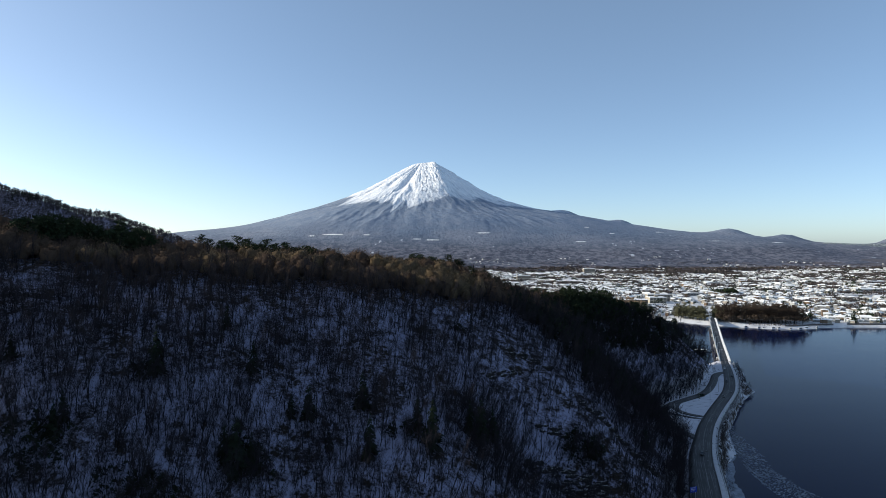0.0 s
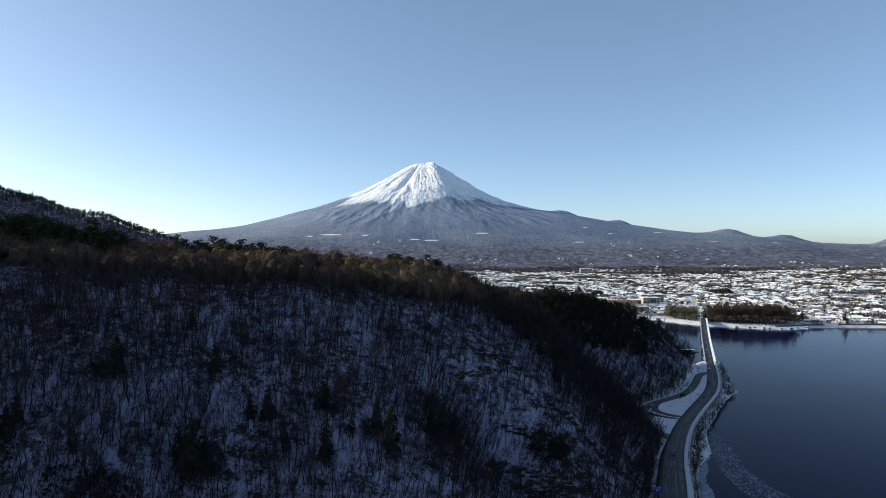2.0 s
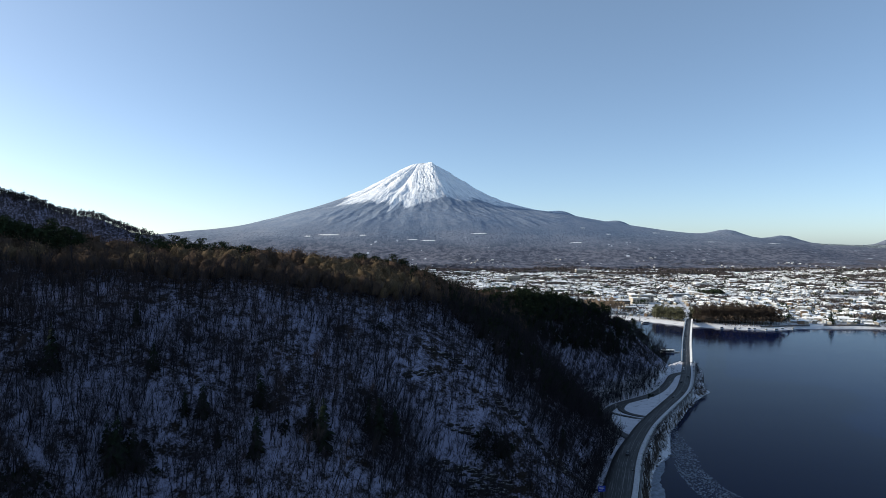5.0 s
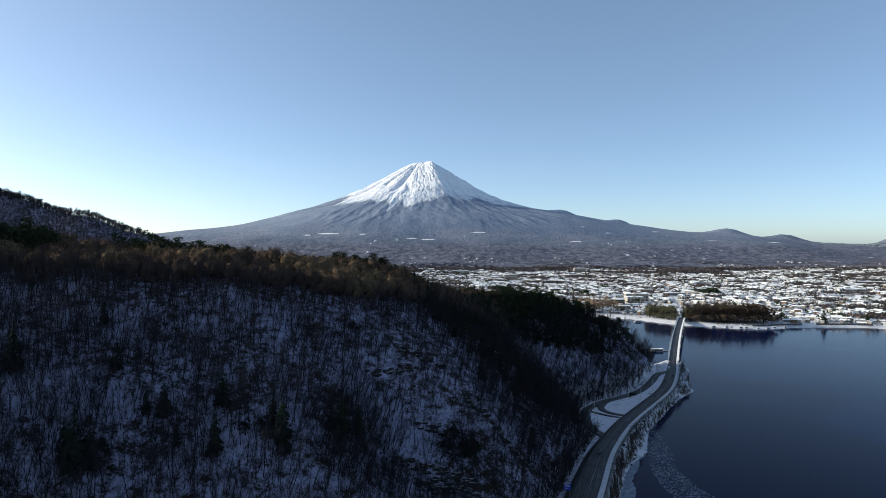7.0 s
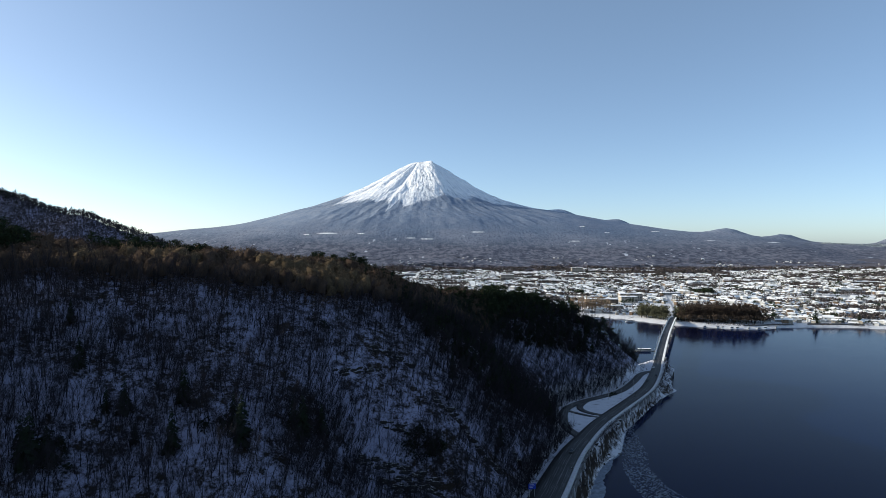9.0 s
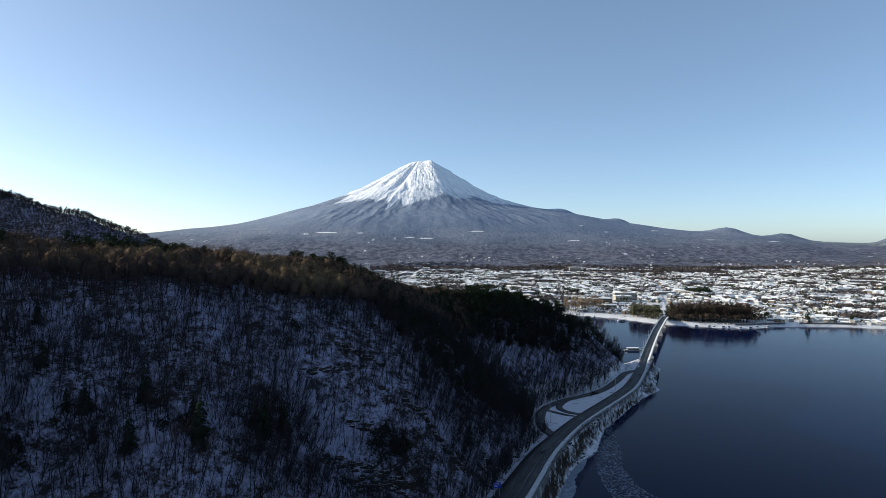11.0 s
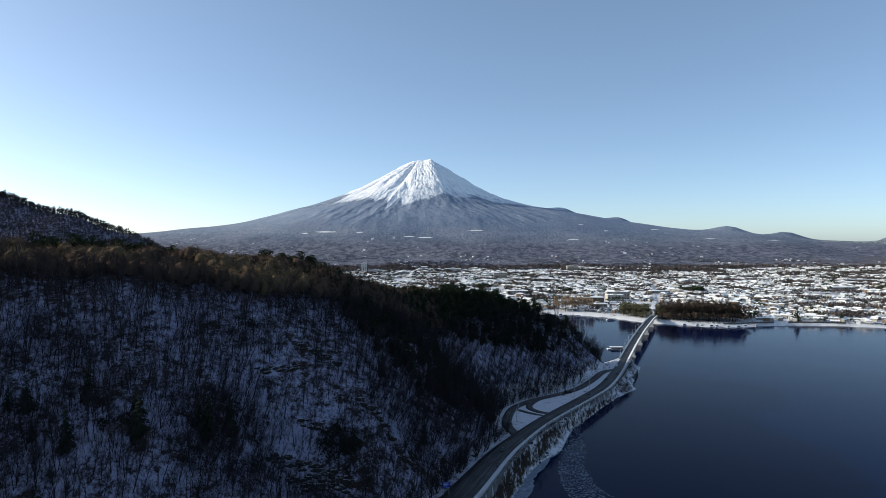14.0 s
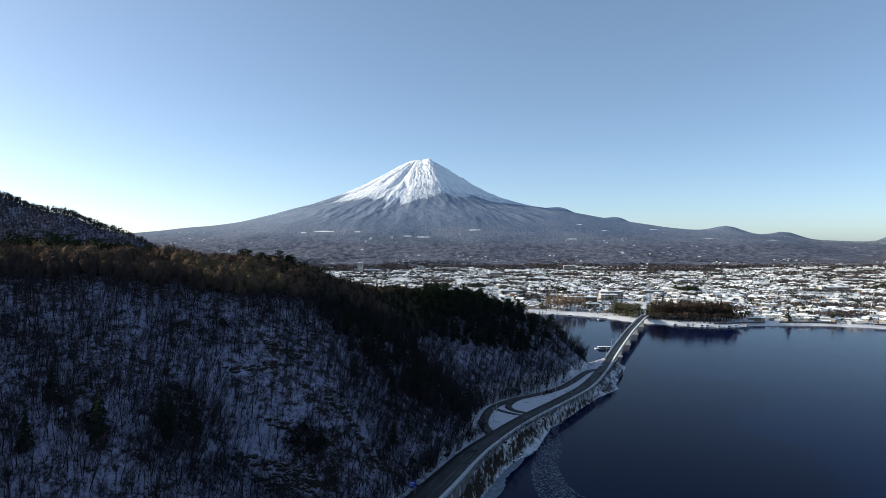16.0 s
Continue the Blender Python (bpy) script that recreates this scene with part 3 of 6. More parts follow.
def spaced(stops):
    """Grid lines: (from, to, step) stretches in a row."""
    out = []
    for a, b, s in stops:
        out += list(np.arange(a, b, s))
    return np.array(out + [stops[-1][1]], float)


def sheet(name, xs, ys, fn, material, smooth=True):
    gx, gy = np.meshgrid(xs, ys)
    v = np.stack([gx.ravel(), gy.ravel(), fn(gx.ravel(), gy.ravel())], -1)
    n, m = len(xs), len(ys)
    i = (np.arange(m - 1)[:, None] * n + np.arange(n - 1)[None]).ravel()
    return new(name, mesh_of(name, v, np.stack([i, i + 1, i + n + 1, i + n], -1), material, smooth))


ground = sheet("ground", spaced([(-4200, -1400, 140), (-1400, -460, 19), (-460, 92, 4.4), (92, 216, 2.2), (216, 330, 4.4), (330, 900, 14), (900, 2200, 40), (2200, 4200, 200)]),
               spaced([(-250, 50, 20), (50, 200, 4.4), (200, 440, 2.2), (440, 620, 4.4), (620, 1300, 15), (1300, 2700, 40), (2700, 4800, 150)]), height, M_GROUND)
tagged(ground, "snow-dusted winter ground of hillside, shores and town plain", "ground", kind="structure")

lake = new("water", mesh_of("water", [(-4200, -250, 0), (4200, -250, 0), (4200, 1500, 0), (-4200, 1500, 0)], np.array([(0, 1, 2, 3)]), M_WATER))
tagged(lake, "calm dark blue lake water with faint ripples", "lake", kind="structure")


def build_mountain():
    """The volcano and its foothills on a fan of rays from the peak."""
    angles = np.concatenate([np.linspace(-1.75, 1.75, 620, endpoint=False), np.linspace(1.75, 2 * math.pi - 1.75, 60, endpoint=False)])
    radii = np.concatenate([np.linspace(0.5, 120, 14), np.geomspace(130, 3400, 128)])
    a, r = np.meshgrid(angles, radii)
    x, y = PEAK[0] + r * np.sin(a), PEAK[1] - r * np.cos(a) / (1 + r / 3400)
    z = mountain_height(x.ravel(), y.ravel())
    v = np.stack([x.ravel(), y.ravel(), z], -1)
    n, m = len(angles), len(radii)
    j, i = np.meshgrid(np.arange(m - 1), np.arange(n), indexing="ij")
    f = np.stack([j * n + i, j * n + (i + 1) % n, (j + 1) * n + (i + 1) % n, (j + 1) * n + i], -1).reshape(-1, 4)
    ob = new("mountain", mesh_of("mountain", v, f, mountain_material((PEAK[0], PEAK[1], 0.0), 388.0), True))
    return tagged(ob, "snow-capped volcanic cone above winter forest slopes painted in blue-grey haze", "mountain", kind="structure")


build_mountain()


# ---- road and bridge ----
def smooth_line(line, step):
    """A rounded polyline with even steps."""
    p = np.array(line, float)
    for _ in range(3):
        q = np.empty((2 * len(p) - 2, p.shape[1]))
        q[0::2], q[1::2] = 0.75 * p[:-1] + 0.25 * p[1:], 0.25 * p[:-1] + 0.75 * p[1:]
        p = np.concatenate([p[:1], q[1:-1], p[-1:]])
    s = np.concatenate([[0], np.cumsum(np.hypot(*(p[1:] - p[:-1])[:, :2].T))])
    t = np.linspace(0, s[-1], max(2, int(s[-1] / step)))
    return np.stack([np.interp(t, s, p[:, k]) for k in range(p.shape[1])], -1), t


def beside(line, off):
    """The line moved to its right by off metres."""
    d = np.gradient(line[:, :2], axis=0)
    d /= np.linalg.norm(d, axis=1)[:, None]
    out = line.copy()
    out[:, 0] += d[:, 1] * off
    out[:, 1] -= d[:, 0] * off
    return out


def ribbon(name, line, lefts, rights, level, lift, material, thick=0.0):
    """A strip along a line, from lefts to rights metres beside it, with a UV of metres along and across."""
    p, t = smooth_line(line, 3.0)
    cols = np.linspace(0, 1, 5)
    w = np.linspace(0, 1, len(p))
    lo, hi = np.interp(w, np.linspace(0, 1, len(lefts)), lefts), np.interp(w, np.linspace(0, 1, len(rights)), rights)
    d = np.gradient(p[:, :2], axis=0)
    d /= np.linalg.norm(d, axis=1)[:, None]
    nrm = np.stack([d[:, 1], -d[:, 0]], -1)
    rows, uvs = [], []
    for c in cols:
        o = lo + (hi - lo) * c
        rows.append(np.stack([p[:, 0] + nrm[:, 0] * o, p[:, 1] + nrm[:, 1] * o, level(p[:, 1]) + lift], -1))
        uvs.append(np.stack([t, o], -1))
    v, uv = np.stack(rows, 1).reshape(-1, 3), np.stack(uvs, 1).reshape(-1, 2)
    k = len(cols)
    i = (np.arange(len(p) - 1)[:, None] * k + np.arange(k - 1)[None]).ravel()
    f = [np.stack([i, i + 1, i + k + 1, i + k], -1)]
    if thick:
        base = len(v)
        edge = np.concatenate([np.arange(len(p)) * k, np.arange(len(p)) * k + k - 1])
        low = v[edge].copy()
        low[:, 2] -= thick
        v, uv = np.concatenate([v, low]), np.concatenate([uv, uv[edge]])
        j = np.arange(len(p) - 1)
        f.append(np.stack([j * k, (j + 1) * k, base + j + 1, base + j], -1))
        f.append(np.stack([(j + 1) * k + k - 1, j * k + k - 1, base + len(p) + j, base + len(p) + j + 1], -1))
    f = np.concatenate(f)[:, ::-1]
    me = mesh_of(name, v, f, material, True)
    layer = me.uv_layers.new(name="UVMap")
    idx = np.empty(len(me.loops), np.int32)
    me.loops.foreach_get("vertex_index", idx)
    layer.data.foreach_set("uv", uv[idx].astype(np.float32).ravel())
    return new(name, me)


BRIDGE = [(264, 552), (312, 670), (360, 783), (404, 886)]
tagged(ribbon("road", ROAD, [-9, -8.6, -7, -4.8, -4.2, -4.1, -4.1, -4.1, -4.0, -3.7], [4.2, 4.2, 4.2, 4.2, 4.2, 4.2, 4.2, 4.1, 3.8, 2.7], road_z, 0.06, M_ROAD, 0.4), "two-lane asphalt shore road streaked with slush", "road", kind="structure")
tagged(ribbon("road_side", SIDE_ROAD, [-2.9], [2.9], road_z, 0.035, M_ROAD, 0.4), "narrow slushy side road looping along the hill foot", "road", kind="structure")
tagged(ribbon("road_inner_lane", INNER_LANE, [-2.2], [2.2], road_z, 0.01, M_ROAD, 0.4), "short slushy lane joining the side road", "road", kind="structure")
tagged(ribbon("road_cross_lane", CROSS_LANE, [-1.5], [1.5], road_z, 0.02, M_ROAD, 0.4), "short slushy lane across the snowy island", "road", kind="structure")
tagged(ribbon("pavement", ROAD, [4.2, 4.2, 4.2, 4.2, 4.2, 4.2, 4.2, 4.1, 3.8, 2.7], [6.8, 6.6, 6.2, 6.0, 6.0, 6.0, 6.0, 5.9, 5.6, 4.6], road_z, 0.26, M_SNOW_DIRTY_SHADED, 0.6), "snow-covered footpath along the lake side of the road", "pavement", kind="structure")


# ---- woods ----
rng = np.random.default_rng(7)


def thin_tree(tall, limbs, twigs, seed, spread=0.30, lean=0.05, stems=1, twig_w=0.05, sides=4, short=1.0, rise=0.55):
    """A leafless tree: a trunk with its limbs, and the crown of twigs. Two shapes. rise: how steeply limbs and twigs climb."""
    g = np.random.default_rng(seed)
    wood, crown = Shape(), Shape()
    ends = []
    for s in range(stems):
        tilt = np.array([*(g.normal(0, lean, 2) + (0.18 * s * np.array([math.cos(2 * s), math.sin(2 * s)]))), 1.0])
        pts = [np.zeros(3)]
        h = tall * (1 - 0.12 * s)
        for k in range(1, 5):
            pts.append(tilt * h * k / 4.6 + np.array([*g.normal(0, 0.018 * tall, 2), 0]))
        rad = tall * 0.0112 * np.array([1.25, 0.95, 0.7, 0.45, 0.2])
        for k in range(4):
            wood.rod(pts[k], pts[k + 1], rad[k], rad[k + 1], sides)
        ends.append((pts[4], pts[4] - pts[3], tall * 0.2))
        for k in range(limbs):
            t = 0.26 + 0.70 * (k + g.random()) / limbs
            f = t * 4
            i = min(3, int(f))
            a = pts[i] + (pts[i + 1] - pts[i]) * (f - i)
            w = g.random() * 6.283
            reach = tall * spread * (0.55 + 0.6 * g.random()) * (1.25 - 0.7 * t)
            side = reach * (1.0 - 0.6 * rise)
            b = a + np.array([math.cos(w) * side, math.sin(w) * side, reach * (0.7 + 0.9 * rise * (0.7 + 0.6 * g.random()))])
            thick = tall * 0.0050 * (1.4 - t)
            wood.tri(a + (thick, 0, 0), a - (thick, 0, 0), b)
            wood.tri(a + (0, thick, 0), a - (0, thick, 0), b)
            ends.append((b, b - a, reach * 0.8))
            ends.append((a + (b - a) * 0.6, b - a, reach * 0.65))
    for k in range(twigs):
        c, way, r = ends[g.integers(len(ends))]
        d = g.normal(0, 1, 3)
        d[2] = abs(d[2]) * 0.7 + 0.2
        d = d / np.linalg.norm(d) * (1 - 0.5 * rise) + way / np.linalg.norm(way) * rise + (0, 0, 0.5 * rise)
        d *= short * r * (0.7 + 1.0 * g.random()) / np.linalg.norm(d)
        side = np.cross(d, g.normal(0, 1, 3))
        side *= twig_w / (np.linalg.norm(side) + 1e-9)
        a = c - d * 0.3 + g.normal(0, 0.10 * r + 0.30 * r * (1 - short), 3)
        if k % 2:
            a = a + d * 0.4
            d = d * 0.7 + g.normal(0, 0.24, 3) * np.linalg.norm(d)
        crown.tri(a - side, a + side, a + d)
    return wood, crown


def cedar(tall, seed, tiers=15, wide=0.17):
    """A dark spire of drooping sprays on a straight trunk."""
    g = np.random.default_rng(seed)
    wood, leaf = Shape(), Shape()
    wood.rod((0, 0, 0), (0, 0, tall * 0.55), tall * 0.017, tall * 0.01, 5)
    wood.rod((0, 0, tall * 0.55), (0, 0, tall * 0.98), tall * 0.01, 0.02, 4)
    for k in range(tiers):
        t = 0.14 + 0.84 * k / tiers
        reach = tall * wide * (1.03 - t) ** 0.8 * 1.25
        for j in range(8):
            w = 6.283 * (j + g.random()) / 8
            r = reach * (0.6 + 0.65 * g.random())
            z = tall * (t + 0.03 * g.normal())
            tip = np.array([math.cos(w) * r, math.sin(w) * r, z - r * (0.15 + 0.35 * g.random())])
            mid = tip * (0.55, 0.55, 1) + np.array([0, 0, 0.14 * r])
            side = np.array([-math.sin(w), math.cos(w), 0.0]) * r * 0.34
            top = np.array([0, 0, z + 0.12 * r])
            leaf.tri(top, mid + side, tip)
            leaf.tri(top, tip, mid - side)
            leaf.tri(mid - side * 0.8, mid + side * 0.5 + (0, 0, -0.28 * r), tip + (0, 0, -0.25 * r))
    leaf.tri((-0.3, 0, tall * 0.93), (0.3, 0.1, tall * 0.93), (0, 0, tall * 1.03))
    return wood, leaf


def pine(tall, seed, clumps=9, tufts=34, low=0.45):
    """A pine with a bent bare stem and flat uneven clumps of needles."""
    g = np.random.default_rng(seed)
    wood, leaf = Shape(), Shape()
    pts = [np.zeros(3)]
    for k in range(1, 4):
        pts.append(np.array([*g.normal(0, 0.045 * tall, 2), tall * 0.31 * k]))
    for k in range(3):
        wood.rod(pts[k], pts[k + 1], tall * (0.021 - 0.005 * k), tall * (0.016 - 0.005 * k), 5)
    for k in range(clumps):
        t = low + (0.95 - low) * k / clumps
        w = g.random() * 6.283
        r = tall * 0.26 * (1.25 - t) * (0.4 + g.random())
        a = pts[2] * (1 - t) + pts[3] * t
        a[2] = tall * t * 0.93
        c = a + np.array([math.cos(w) * r, math.sin(w) * r, 0.05 * tall])
        wood.rod(a, c, tall * 0.006, tall * 0.003, 3)
        size = tall * (0.10 + 0.06 * g.random())
        for j in range(tufts):
            o = g.normal(0, 1, 3)
            o *= size * (0.35 + 0.75 * g.random()) / np.linalg.norm(o)
            o[2] *= 0.5
            q = c + o
            e1, e2 = g.normal(0, 0.30 * size, 3), g.normal(0, 0.30 * size, 3)
            e1[2] *= 0.6
            leaf.tri(q, q + e1, q + e2)
    return wood, leaf


def dome(seed, n=26, grain=0.16):
    """A rough crown of leaf clumps for far woods, one unit high."""
    g = np.random.default_rng(seed)
    s = Shape()
    for k in range(n):
        w, t = g.random() * 6.283, g.random()
        r = 0.42 * math.sin(math.pi * (0.18 + 0.8 * t)) * (0.6 + 0.5 * g.random())
        c = np.array([math.cos(w) * r, math.sin(w) * r, 0.12 + 0.85 * t])
        e = g.normal(0, grain, (3, 3))
        s.tri(c + e[0], c + e[1], c + e[2])
    return s


def round_crown(seed, n=180, lobes=6, sliver=0.055, long=1.2):
    """A rounded leafless crown: upright twig slivers over a few overlapping lobes, one unit across."""
    g = np.random.default_rng(seed)
    s = Shape()
    s.n = []
    heart = [(np.array([*g.normal(0, 0.17, 2), 0.42 + 0.26 * g.random()]), 0.24 + 0.10 * g.random()) for _ in range(lobes)]
    for k in range(n):
        c, r = heart[k % lobes]
        d = g.normal(0, 1, 3)
        d[2] = d[2] * 0.8 + 0.35
        d /= np.linalg.norm(d)
        side = np.cross(d, (0.0, 0.0, 1.0))
        side /= np.linalg.norm(side) + 1e-6
        rise = np.cross(side, d)
        q = c + d * r * (0.8 + 0.3 * g.random())
        side = side * sliver * (0.6 + 0.7 * g.random()) + g.normal(0, 0.012, 3)
        rise = rise * sliver * (long + long * g.random()) + d * 0.05 * g.random() + g.normal(0, 0.018, 3)
        s.tri(q + side * 0.5, q - side * 0.5, q + rise)
        out = d * 0.75 + (q - (0, 0, 0.35)) * 0.9 + g.normal(0, 0.16, 3)
        s.n += [out / np.linalg.norm(out)] * 3
    return s


def soft(shape):
    """Points, triangles and the normals of the rounded crown."""
    return (*shape.arrays(), np.array(shape.n, np.float32))


def lump(seed, sides=8, rings=3, rough=0.16):
    """A closed uneven crown for woods seen from afar, one unit across and one high."""
    g = np.random.default_rng(seed)
    s = Shape()
    for j in range(rings):
        t = j / rings
        for i in range(sides):
            w = 6.283 * (i + 0.5 * (j % 2)) / sides
            r = 0.5 * math.cos(1.45 * t ** 1.2) * (1 + rough * g.normal()) * (0.8 if j == 0 else 1)
            s.v.append((r * math.cos(w), r * math.sin(w), 0.12 + 0.8 * math.sin(1.5 * t) + 0.10 * g.normal() * (j > 0)))
    s.v.append((0, 0, 0.97))
    for j in range(rings - 1):
        for i in range(sides):
            a, b = j * sides + i, j * sides + (i + 1) % sides
            s.f3 += [[a, b, a + sides], [b, b + sides, a + sides]]
    for i in range(sides):
        a, b = (rings - 1) * sides + i, (rings - 1) * sides + (i + 1) % sides
        s.f3.append([a, b, rings * sides])
    return s


def spire(seed, n=26):
    """A ragged conifer for far slopes, one unit high."""
    g = np.random.default_rng(seed)
    s = Shape()
    for k in range(n):
        t = (k + g.random()) / n
        w = g.random() * 6.283
        r = 0.20 * (1.05 - t) + 0.02
        c = np.array([math.cos(w) * r * 0.45, math.sin(w) * r * 0.45, 0.08 + 0.9 * t])
        side = np.array([-math.sin(w), math.cos(w), 0]) * r * 0.8
        out = np.array([math.cos(w) * r * 0.9, math.sin(w) * r * 0.9, -0.10 - 0.05 * g.random()])
        s.tri(c + (0, 0, 0.07), c + side + out * 0.6, c - side * 0.4 + out)
        s.tri(c + (0, 0, 0.07), c - side + out * 0.6, c + side * 0.4 + out)
    return s


def spots_in(outline, step, keep=None, jitter=0.45, chance=1.0):
    """Jittered places on a lattice inside an outline."""
    o = np.array(outline)
    xs, ys = np.arange(o[:, 0].min(), o[:, 0].max(), step), np.arange(o[:, 1].min(), o[:, 1].max(), step)
    gx, gy = np.meshgrid(xs, ys)
    x = gx.ravel() + rng.uniform(-jitter, jitter, gx.size) * step
    y = gy.ravel() + rng.uniform(-jitter, jitter, gx.size) * step
    ok = (inside_by(x, y, list(outline)) > 0) & (rng.random(len(x)) < chance)
    if keep is not None:
        ok &= keep(x, y)
    return x[ok], y[ok]


def rows_for(x, y, low, high, sink=0.3, stretch=0.15):
    """Rows for scatter: places on the ground with random size and turn."""
    n = len(x)
    return np.stack([x, y, height(x, y) - sink, rng.uniform(low, high, n), rng.uniform(0, 6.283, n), rng.uniform(1 - stretch, 1 + stretch, n)], -1)


def leaning(rows, share=0.26):
    """Rows with a lean down the slope added, uneven from tree to tree."""
    x, y = rows[:, 0], rows[:, 1]
    gx, gy = (height(x + 6, y) - height(x - 6, y)) / 12, (height(x, y + 6) - height(x, y - 6)) / 12
    n = len(rows)
    return np.column_stack([rows, np.clip(-gx * share, -0.4, 0.4) + rng.normal(0.03, 0.07, n), np.clip(-gy * share * 0.6, -0.3, 0.3) + rng.normal(0, 0.07, n)])


def joined(wood, crown):
    """Wood and twigs as two arrays."""
    return wood.arrays(), crown.arrays()


def plant(kind, rows, trees, materials, label, group):
    """Trees as things of their own, each a trunk and a crown."""
    meshes = [(w.mesh(kind + "_trunk", materials[0], True), c.mesh(kind + "_crown", materials[1])) for w, c in trees]
    masters = []
    for i, r in enumerate(rows):
        k = i % len(meshes)
        lean = Vector((0, 0, 1)).rotation_difference(Vector((r[6], r[7], 1))).to_matrix().to_4x4() if len(r) > 6 else Matrix.Identity(4)
        m = Matrix.Translation(r[:3]) @ lean @ Matrix.Rotation(r[4], 4, "Z") @ Matrix.Diagonal((r[3], r[3], r[3] * r[5], 1))
        ob = tagged(new(kind), label, "tree", group)
        ob.matrix_basis = m
        part("trunk", meshes[k][0], ob)
        part("crown", meshes[k][1], ob)
        masters.append(ob)
    return masters


def clear_of_roads(x, y, gap=9.0):
    lot = inside_by(x, y, [(134, 308), (174, 381), (244, 506), (217, 473), (174, 421), (144, 390), (132, 350)])
    return (line_distance(x, y, ROAD) > gap + 1.2 * (y < 290)) & (line_distance(x, y, SIDE_ROAD) > gap - 4.0) & (lot < -3)


# the wooded hill, split into its face and its top
HILL = [(-300, 110), (-120, 120), (-40, 130), (30, 160), (84, 209), (103, 250), (121, 292), (131, 330), (135, 352), (142, 397), (168, 427), (189, 444), (211, 480), (230, 512), (242, 545), (238, 556), (190, 552), (90, 552), (-60, 540), (-300, 520)]
BROW_LINE = [(-420, 223), (-250, 240), (-172, 252), (-100, 263), (-45, 274), (7, 293), (43, 322), (85, 372), (110, 440), (160, 492), (225, 530)]


def above_brow(x, y):
    b = np.array(BROW_LINE, float)
    return y > np.interp(x, b[:, 0], b[:, 1])


def in_sight(x, y):
    return (np.abs(x - 60) < 0.80 * y + 90) & (y > 120)


# lines of rock that break through the snow of the slope
LEDGES = [[(62, 267), (65, 264), (71, 263), (76, 258), (80, 253), (88, 248)], [(31, 283), (38, 284), (43, 283), (49, 281)], [(18, 260), (24, 263), (29, 267), (35, 272)], [(40, 249), (46, 249), (52, 249)],
          [(32, 232), (38, 235), (43, 234), (49, 235), (56, 233), (63, 231)], [(38, 229), (45, 227), (52, 226), (58, 227)], [(47, 231), (53, 229), (60, 228), (66, 225)], [(99, 269), (103, 265)], [(112, 292), (115, 288)]]


def open_ground(x, y):
    """Share of the trees that stand: fewer on the small clearings of the face."""
    share = np.clip(0.86 + 0.55 * waves(x, y * 1.3, 8.0, 3.7) + 0.35 * waves(x, y * 1.2, 3.1, 0.9), 0.28, 1.0)
    for cx, cy, rx, ry, k in ((-64, 212, 6, 5, 0.25), (-22, 234, 8, 6, 0.3), (6, 284, 26, 11, 0.62), (30, 262, 16, 9, 0.6), (-110, 236, 9, 6, 0.4), (52, 262, 9, 7, 0.5), (-30, 262, 12, 6, 0.6), (-173, 252, 9, 14, 0.0)):
        share = np.where(np.hypot((x - cx) / rx, (y - cy) / ry) < 1 + 0.3 * waves(x, y, 3, cx), k, share)
    share = np.where((line_distance(x, y, SIDE_ROAD) < 26) & (y > 385), share * 0.85, share)
    for line in LEDGES:
        share = np.where(line_distance(x, y + 2.5, line) < 4.5, np.minimum(share, 0.12), share)
    return share


def on_face(x, y):
    return ~above_brow(x, y - 8) & clear_of_roads(x, y) & in_sight(x, y) & (open_ground(x, y) > rng.random(len(x)))


crest_line = np.array(CREST)


def on_top(x, y):
    return above_brow(x, y - 6 - 4 * waves(x, y, 7, 1.4)) & clear_of_roads(x, y) & in_sight(x, y) & (y < 455 + 0.45 * x) & (open_ground(x, y) > 0.0) & (y < np.interp(x, crest_line[:, 0], crest_line[:, 1]) + 24)


face_trees = [thin_tree(13.5, 9, 96, 11, twig_w=0.042, sides=3, rise=0.8), thin_tree(11.5, 6, 96, 12, lean=0.09, stems=2, twig_w=0.042, sides=3, rise=0.75),
              thin_tree(14.5, 8, 90, 13, spread=0.24, twig_w=0.042, sides=3, rise=0.9), thin_tree(9.0, 8, 110, 14, spread=0.40, lean=0.12, twig_w=0.036, sides=3, rise=0.6)]
fx, fy = spots_in(HILL, 2.78, on_face)
face = leaning(rows_for(fx, fy, 0.55, 1.12))
order = np.argsort(fy + 0.35 * np.abs(fx - 60))
near_face, rest_face = face[order[:300]], face[order[300:]]
plant("bare_tree", near_face, face_trees, (M_BARK, M_TWIG_SHADED), "leafless dark-barked tree on the snowy slope", "bare trees on the slope")
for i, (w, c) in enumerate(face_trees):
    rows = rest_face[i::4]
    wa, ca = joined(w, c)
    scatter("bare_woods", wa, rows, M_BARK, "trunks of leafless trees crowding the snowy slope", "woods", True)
    scatter("bare_twigs", ca, rows, M_TWIG_SHADED, "fine bare brown twigs of the slope woods", "woods")

# brush between the trunks
brush = thin_tree(3.6, 4, 50, 31, spread=0.5, lean=0.22, stems=3, twig_w=0.03, sides=3, rise=0.85)
bx, by = spots_in(HILL, 4.2, on_face, chance=0.7)
wa, ca = joined(*brush)
rows = leaning(rows_for(bx, by, 0.6, 1.5))
scatter("undergrowth", ca, rows, M_TWIG_SHADED, "low leafless brush between the trunks", "brush")

# many-stemmed shrubs that thicken the near end of the slope
shrubs = thin_tree(7.5, 4, 110, 35, spread=0.40, lean=0.20, stems=4, twig_w=0.036, sides=3, rise=0.75)
